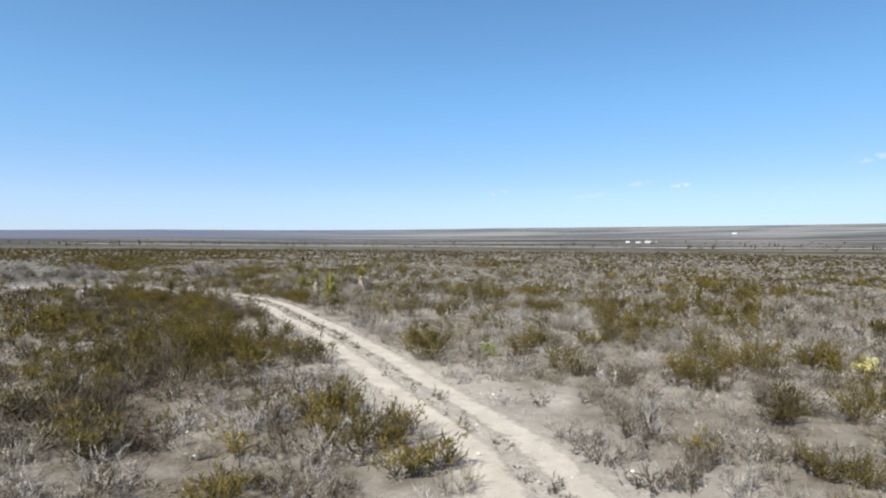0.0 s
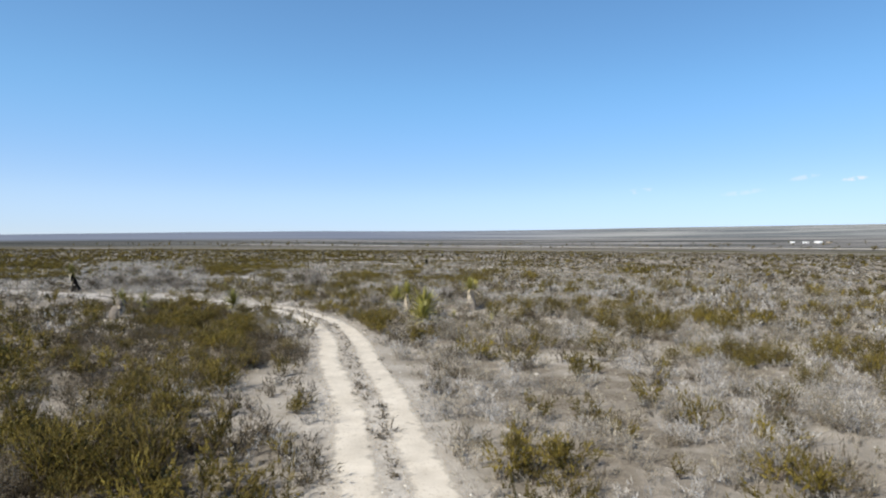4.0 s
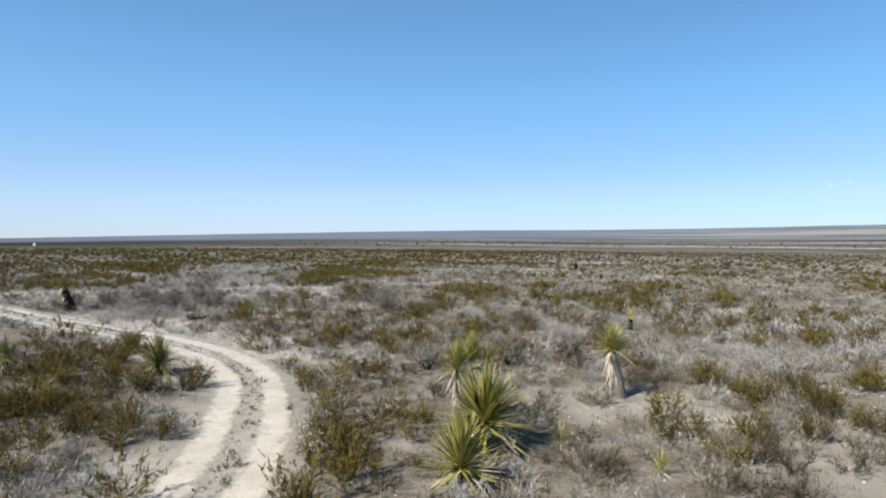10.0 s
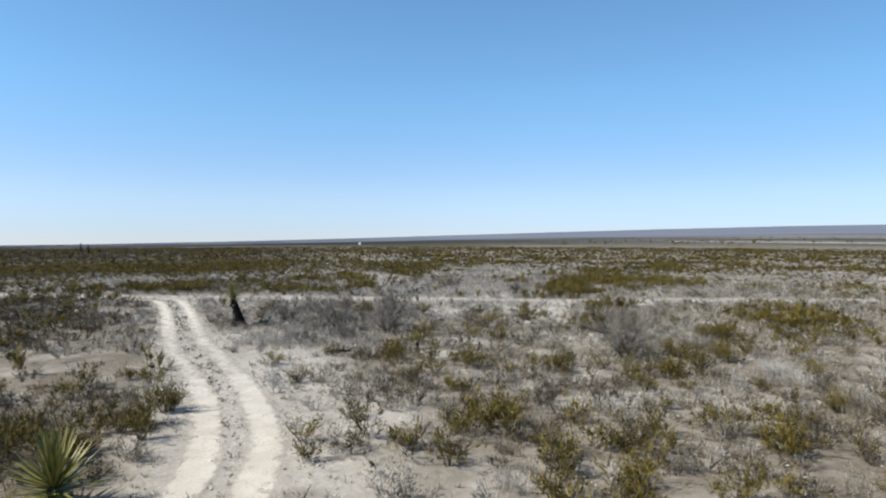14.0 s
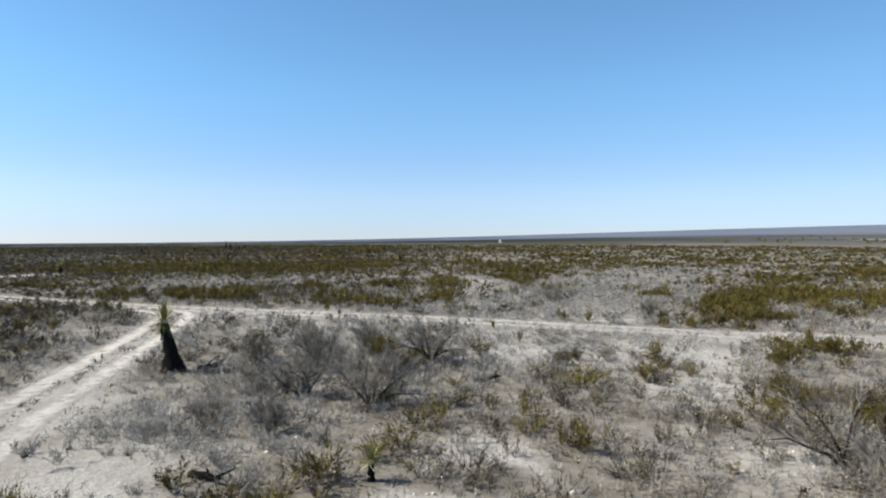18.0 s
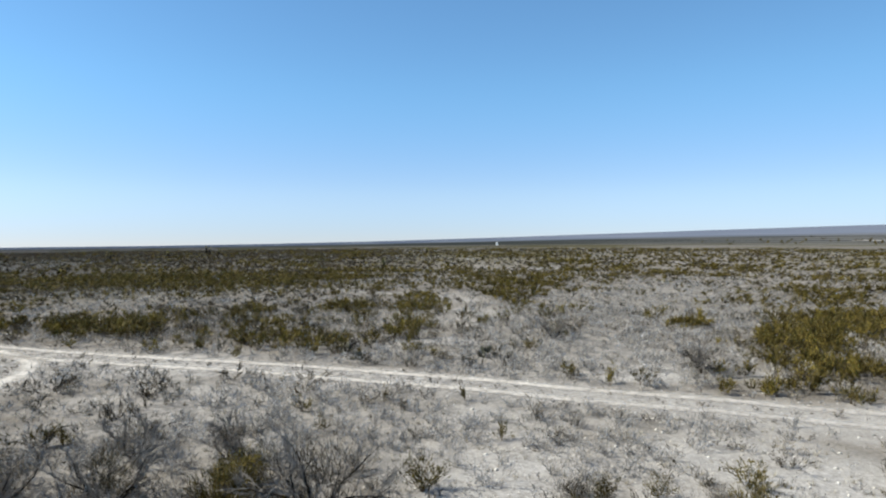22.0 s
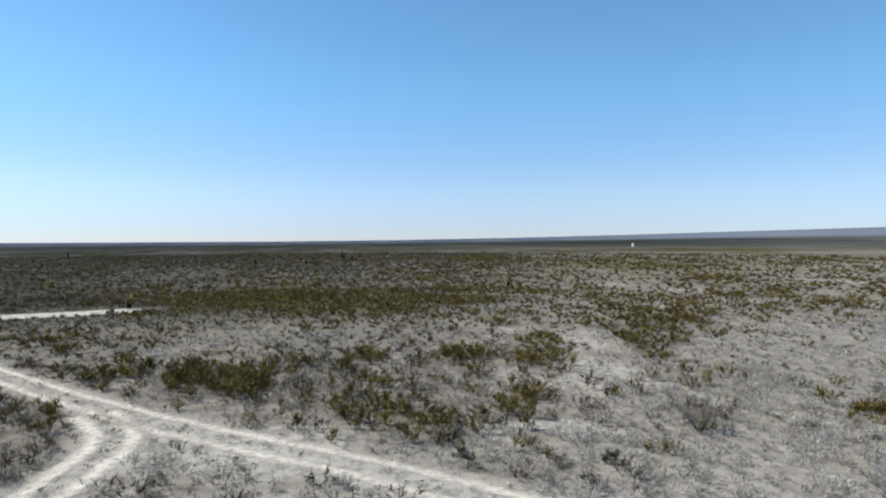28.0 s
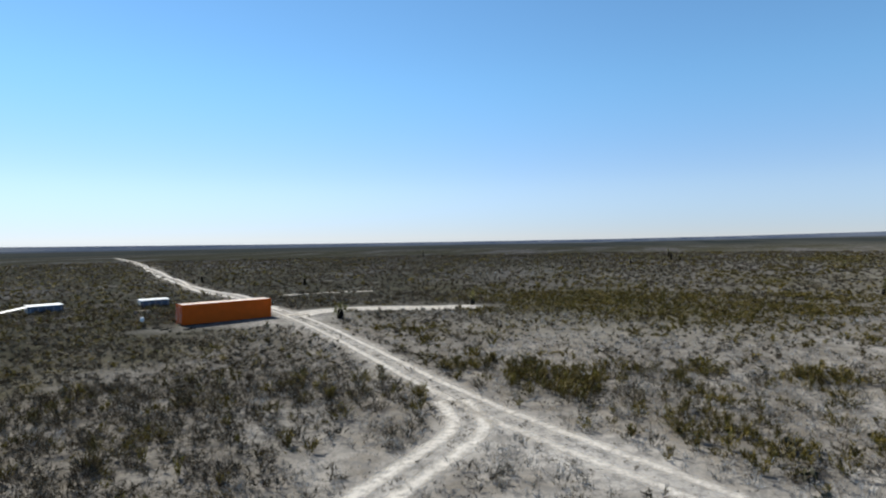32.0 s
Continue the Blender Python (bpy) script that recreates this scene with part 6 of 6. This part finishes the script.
# ---- dead wood ----
def dead_wood(x, y, turn, length, seed, upright=False):
    r = np.random.default_rng(seed)
    ob = thing("dead_branch", x, y, "weathered dead branch stub standing in the soil" if upright else "weathered dead branch lying on the soil", "dead wood", turn=turn)
    d = np.array([0.25, 0, 1.0]) if upright else np.array([1.0, 0, 0.12])
    pts = [np.array([0, 0, 0.04]) + d * length * k / 4 + r.normal(0, 0.03, 3) * (k > 0) for k in range(5)]
    v, f = tube(pts, [0.11, 0.10, 0.08, 0.06, 0.03], 6)
    part("stem", mesh_of("stem", v, f, [BARK], smooth=True), ob)
    for k in (1, 2, 3):
        e = d + r.normal(0, 0.5, 3) + (0, 0, 0.3)
        v, f = tube([pts[k], pts[k] + e * length * 0.18, pts[k] + e * length * 0.34 + r.normal(0, 0.03, 3)], [0.05, 0.035, 0.012], 5)
        part("side_branch", mesh_of("side_branch", v, f, [BARK], smooth=True), ob)
    return ob


dead_wood(-19.9, 64.7, 30, 0.55, 5, True), dead_wood(-20.4, 64.9, 100, 0.35, 6, True)
dead_wood(-46.5, 82.4, 60, 0.9, 7), dead_wood(-40.3, 72.3, 40, 1.1, 10), dead_wood(-47.3, 75.2, 75, 1.0, 11), dead_wood(-53.0, 72.3, 80, 1.0, 8), dead_wood(-46.9, 83.3, 20, 0.6, 9)
dead_wood(-98.6, 25.2, 120, 1.5, 12), dead_wood(-97.6, 22.6, 150, 1.2, 13), dead_wood(-98.3, 20.6, 100, 1.6, 14)


# ---- the orange container ----
def corrugated(name, length, tall, mat, pitch=0.278, depth=0.036):
    """A pressed steel wall in the x-z plane, ribs towards -y."""
    xs, ys, x = [], [], 0.0
    while x < length:
        for dx, dy in ((0.0, 0.0), (0.075, 0.0), (0.14, depth), (0.215, depth)):
            if x + dx < length:
                xs.append(x + dx), ys.append(dy)
        x += pitch
    xs.append(length), ys.append(0.0)
    n = len(xs)
    v = np.array([(a - length / 2, b + o, z) for z in (0, tall) for o in (0,) for a, b in zip(xs, ys)])
    f = np.array([(i, i + 1, i + 1 + n, i + n) for i in range(n - 1)])
    me = mesh_of(name, v, f, [mat])
    return me


def container(x, y, turn):
    L, W, H = 12.19, 2.44, 2.59
    ob = thing("shipping_container", x, y, "long bright orange steel shipping container on cleared ground", "container", turn=turn, lift=0.06)
    for sy in (-1, 1):
        w = part("side_wall", corrugated("side_wall", L - 0.3, H - 0.28, ORANGE), ob, "corrugated orange wall")
        w.matrix_local = pose(0, sy * (W / 2 - 0.05), 0.16, 0, 0, 0 if sy < 0 else 180)
        part("bottom_rail", boxes_mesh("bottom_rail", [((0, sy * (W / 2 - 0.05), 0.08), (L - 0.32, 0.1, 0.16), 0)], [ORANGE], 0.01), ob)
        part("top_rail", boxes_mesh("top_rail", [((0, sy * (W / 2 - 0.04), H - 0.07), (L - 0.32, 0.08, 0.12), 0)], [ORANGE], 0.01), ob)
    part("end_wall", corrugated("end_wall", W - 0.3, H - 0.28, ORANGE), ob).matrix_local = pose(L / 2 - 0.06, 0, 0.16, 0, 0, 90)
    roof = part("roof", corrugated("roof", L - 0.2, W - 0.1, SUNLIT_ROOF, 0.21, 0.02), ob, "pale orange roof with sun glare in its colour")
    roof.matrix_local = pose(0, (W - 0.1) / 2, H - 0.005, -90, 0, 0) @ Matrix.Diagonal((1, 1, -1, 1))
    part("floor_frame", boxes_mesh("floor_frame", [((0, 0, 0.1), (L - 0.3, W - 0.2, 0.12), 0)], [BLACK]), ob)
    for sx in (-1, 1):
        for sy in (-1, 1):
            part("corner_post", boxes_mesh("corner_post", [((sx * (L / 2 - 0.08), sy * (W / 2 - 0.08), H / 2), (0.15, 0.15, H - 0.24), 0)], [ORANGE], 0.012), ob)
            for z in (0.06, H - 0.06):
                part("corner_casting", boxes_mesh("corner_casting", [((sx * (L / 2 - 0.085), sy * (W / 2 - 0.08), z), (0.178, 0.162, 0.118), 0)], [ORANGE], 0.015), ob)
    for sy in (-1, 1):
        door = part("door", boxes_mesh("door", [((-L / 2 + 0.05, sy * (W / 4 - 0.03), H / 2), (0.05, W / 2 - 0.12, H - 0.3), 0)], [ORANGE], 0.006), ob)
        for k in range(6):
            part("door_rib", boxes_mesh("door_rib", [((-L / 2 + 0.02, sy * (W / 4 - 0.03), 0.4 + 0.36 * k), (0.03, W / 2 - 0.2, 0.16), 0)], [ORANGE], 0.006), door)
        for k in (0.12, 0.42):
            v, f = tube([(-L / 2 - 0.03, sy * (k * 2 + 0.05), 0.15), (-L / 2 - 0.03, sy * (k * 2 + 0.05), H - 0.15)], [0.018, 0.018], 6)
            part("lock_rod", mesh_of("lock_rod", v, f, [STEEL]), door)
            part("lock_handle", boxes_mesh("lock_handle", [((-L / 2 - 0.05, sy * (k * 2 + 0.18), 1.15), (0.02, 0.3, 0.04), 0)], [STEEL], 0.004), door)
    return ob


container(-107.0, 24.5, 152.3)


# ---- trailers and odds and ends past the container ----
def trailer(x, y, turn, length, label, awning=0.0):
    ob = thing("cargo_trailer", x, y, label, "trailer", turn=turn)
    W, z0, H = 1.9, 0.22, 0.95
    part("shell", boxes_mesh("shell", [((0, 0, z0 + H / 2), (length, W, H), 0)], [BLUE], 0.12), ob, "blue-grey side walls")
    part("roof", boxes_mesh("roof", [((0, 0, 0), (length + 0.15, W + 0.3, 0.09), 0)], [WHITE], 0.02), ob, "white sloping roof sheet").matrix_local = pose(0, 0, z0 + H + 0.10, 3, 0, 0)
    part("end_panel", boxes_mesh("end_panel", [((-length / 2 - 0.02, 0, z0 + H / 2), (0.06, W - 0.2, H - 0.2), 0)], [WHITE], 0.02), ob, "white end wall")
    for k in range(5):
        part("rib", boxes_mesh("rib", [(((k - 2) * length * 0.22, -W / 2 - 0.012, z0 + H / 2), (0.06, 0.05, H - 0.1), 0)], [STEEL], 0.008), ob)
    for sy in (-1, 1):
        for sx in (-0.35, 0.35):
            v, f = tube([(sx, sy * 0.98, 0.33), (sx, sy * 1.16, 0.33)], [0.33, 0.33], 14)
            part("wheel", mesh_of("wheel", v, f, [BLACK], smooth=False), ob)
    part("tow_bar", boxes_mesh("tow_bar", [((length / 2 + 0.6, 0, 0.45), (1.2, 0.1, 0.1), 0)], [STEEL], 0.01), ob)
    if awning:
        sheet = part("awning", boxes_mesh("awning", [((0, 0, 0), (awning, 1.8, 0.05), 0)], [WHITE], 0.01), ob, "white sloping awning sheet")
        sheet.matrix_local = pose(-length / 2 - awning / 2, 0, z0 + H - 0.34, 0, -9, 0)
        for sy in (-0.8, 0.8):
            v, f = tube([(-length / 2 - awning + 0.1, sy, 0), (-length / 2 - awning + 0.1, sy, z0 + H - 0.72)], [0.03, 0.03], 6)
            part("post", mesh_of("post", v, f, [STEEL]), ob)
    return ob


trailer(-117.4, 1.1, 150, 4.4, "low blue cargo trailer with white end parked in scrub")
trailer(-107.5, -11.1, 160, 4.8, "low blue trailer with white roof and sloping awning", 3.9)
tank = thing("water_tank", -98.9, 18.3, "small white water tank on a dark metal stand", "tank")
v, f = tube([(0, 0, 0.75), (0, 0, 0.8), (0, 0, 1.25), (0, 0, 1.35)], [0.2, 0.25, 0.25, 0.14], 14)
part("drum", mesh_of("drum", v, f, [WHITE], smooth=True), tank)
for a in range(4):
    part("leg", boxes_mesh("leg", [((0.16 * (1 if a % 2 else -1), 0.16 * (1 if a > 1 else -1), 0.37), (0.07, 0.07, 0.78), 0)], [BLACK], 0.008), tank)
part("pump_box", boxes_mesh("pump_box", [((0.75, 0.1, 0.22), (0.5, 0.4, 0.45), 0)], [BLACK], 0.03), tank, "dark pump housing")
plank = thing("plank", -109.9, 6.4, "bleached plank lying on the scrub", "plank", turn=150)
part("board", boxes_mesh("board", [((0, 0, 0.5), (2.4, 0.25, 0.05), 0)], [WOOD], 0.006), plank)
for sx in (-0.9, 0.9):
    part("block", boxes_mesh("block", [((sx, 0, 0.23), (0.3, 0.3, 0.5), 0)], [WOOD], 0.01), plank)


# ---- far ranch buildings ----
def far_spot(eye, way, el, start=460.0):
    """Where the land, followed along a bearing, comes up to an elevation."""
    r = np.arange(start, 3300.0, 10.0)
    px, py = eye[0] + way[0] * r, eye[1] + way[1] * r
    up = np.degrees(np.arctan2(land(px, py, False) - eye[2], r))
    k = int(np.argmax(up >= el)) if (up >= el).any() else 40
    return float(px[k]), float(py[k]), float(r[k])


def gabled(name, w, d, h, rise, wall, roof):
    v = np.array([(-w, -d, 0), (w, -d, 0), (w, d, 0), (-w, d, 0), (-w, -d, h), (w, -d, h), (w, d, h), (-w, d, h), (-w, 0, h + rise), (w, 0, h + rise)]) * (0.5, 0.5, 1)
    walls = mesh_of("wall", v, np.array([(0, 1, 5), (0, 5, 4), (2, 3, 7), (2, 7, 6), (1, 2, 6), (1, 6, 5), (3, 0, 4), (3, 4, 7), (4, 7, 8), (6, 5, 9)]), [wall])
    k = v[[4, 5, 6, 7, 8, 9]] * (1.06, 1.1, 1) + (0, 0, 0.03)
    k2 = k + (0, 0, 0.18)
    roofs = mesh_of("roof", np.vstack([k, k2]), np.array([(6, 7, 11), (6, 11, 10), (10, 11, 8), (10, 8, 9), (0, 5, 1), (0, 4, 5), (4, 2, 5), (4, 3, 2), (0, 1, 7), (0, 7, 6), (2, 3, 9), (2, 9, 8)]), [roof])
    return walls, roofs


def ranch_house(x, y, turn, w, d, h, wall, roof, label):
    ob = thing("ranch_house", x, y, label, "house", turn=turn, lift=-0.3)
    a, b = gabled("ranch_house", w, d, h, h * 0.35, wall, roof)
    part("wall", a, ob), part("roof", b, ob)
    for sx in (-0.25, 0.25):
        part("window", boxes_mesh("window", [((sx * w, -d / 2 - 0.03, h * 0.5), (w * 0.12, 0.08, h * 0.35), 0)], [GLASS], 0.01), ob)
    return ob


bx, by, br = far_spot((0.1, 0.1, 5.3), (0.3121, 0.95), 0.30)
for dx, dy, w, d, h, t, wall, roof in ((0, 0, 18, 9, 4.5, 10, WHITE, WHITE), (-16, 4, 14, 8, 4.0, 0, WHITE, STEEL), (17, 3, 12, 9, 4.5, 25, WOOD, STEEL), (-34, 8, 10, 7, 3.5, 5, WHITE, WHITE)):
    ranch_house(bx + dx, by + dy, t, w * 0.6, d * 0.6, h * 0.6, wall, roof, "far white ranch building with a pale metal roof")
bx, by, br = far_spot((0.1, 0.1, 5.3), (0.425, 0.9052), 1.0)
ranch_house(bx, by, 12, 13, 7, 4, WHITE, WHITE, "far white barn on the valley side")
tx, ty, _ = far_spot((-28.4, 75.0, 6.5), (-0.896, 0.444), -0.15, 560.0)
tower = thing("storage_tank", tx, ty, "far tall white storage tank above the scrub", "tank", lift=-0.3)
v, f = tube([(0, 0, 0), (0, 0, 2.3), (0, 0, 2.6), (0, 0, 2.8)], [0.85, 0.85, 0.75, 0.2], 16)
part("shell", mesh_of("shell", v, f, [WHITE], smooth=True), tower)
part("base", boxes_mesh("base", [((0, 0, 0.1), (2.8, 2.8, 0.5), 0)], [STONE], 0.05), tower)
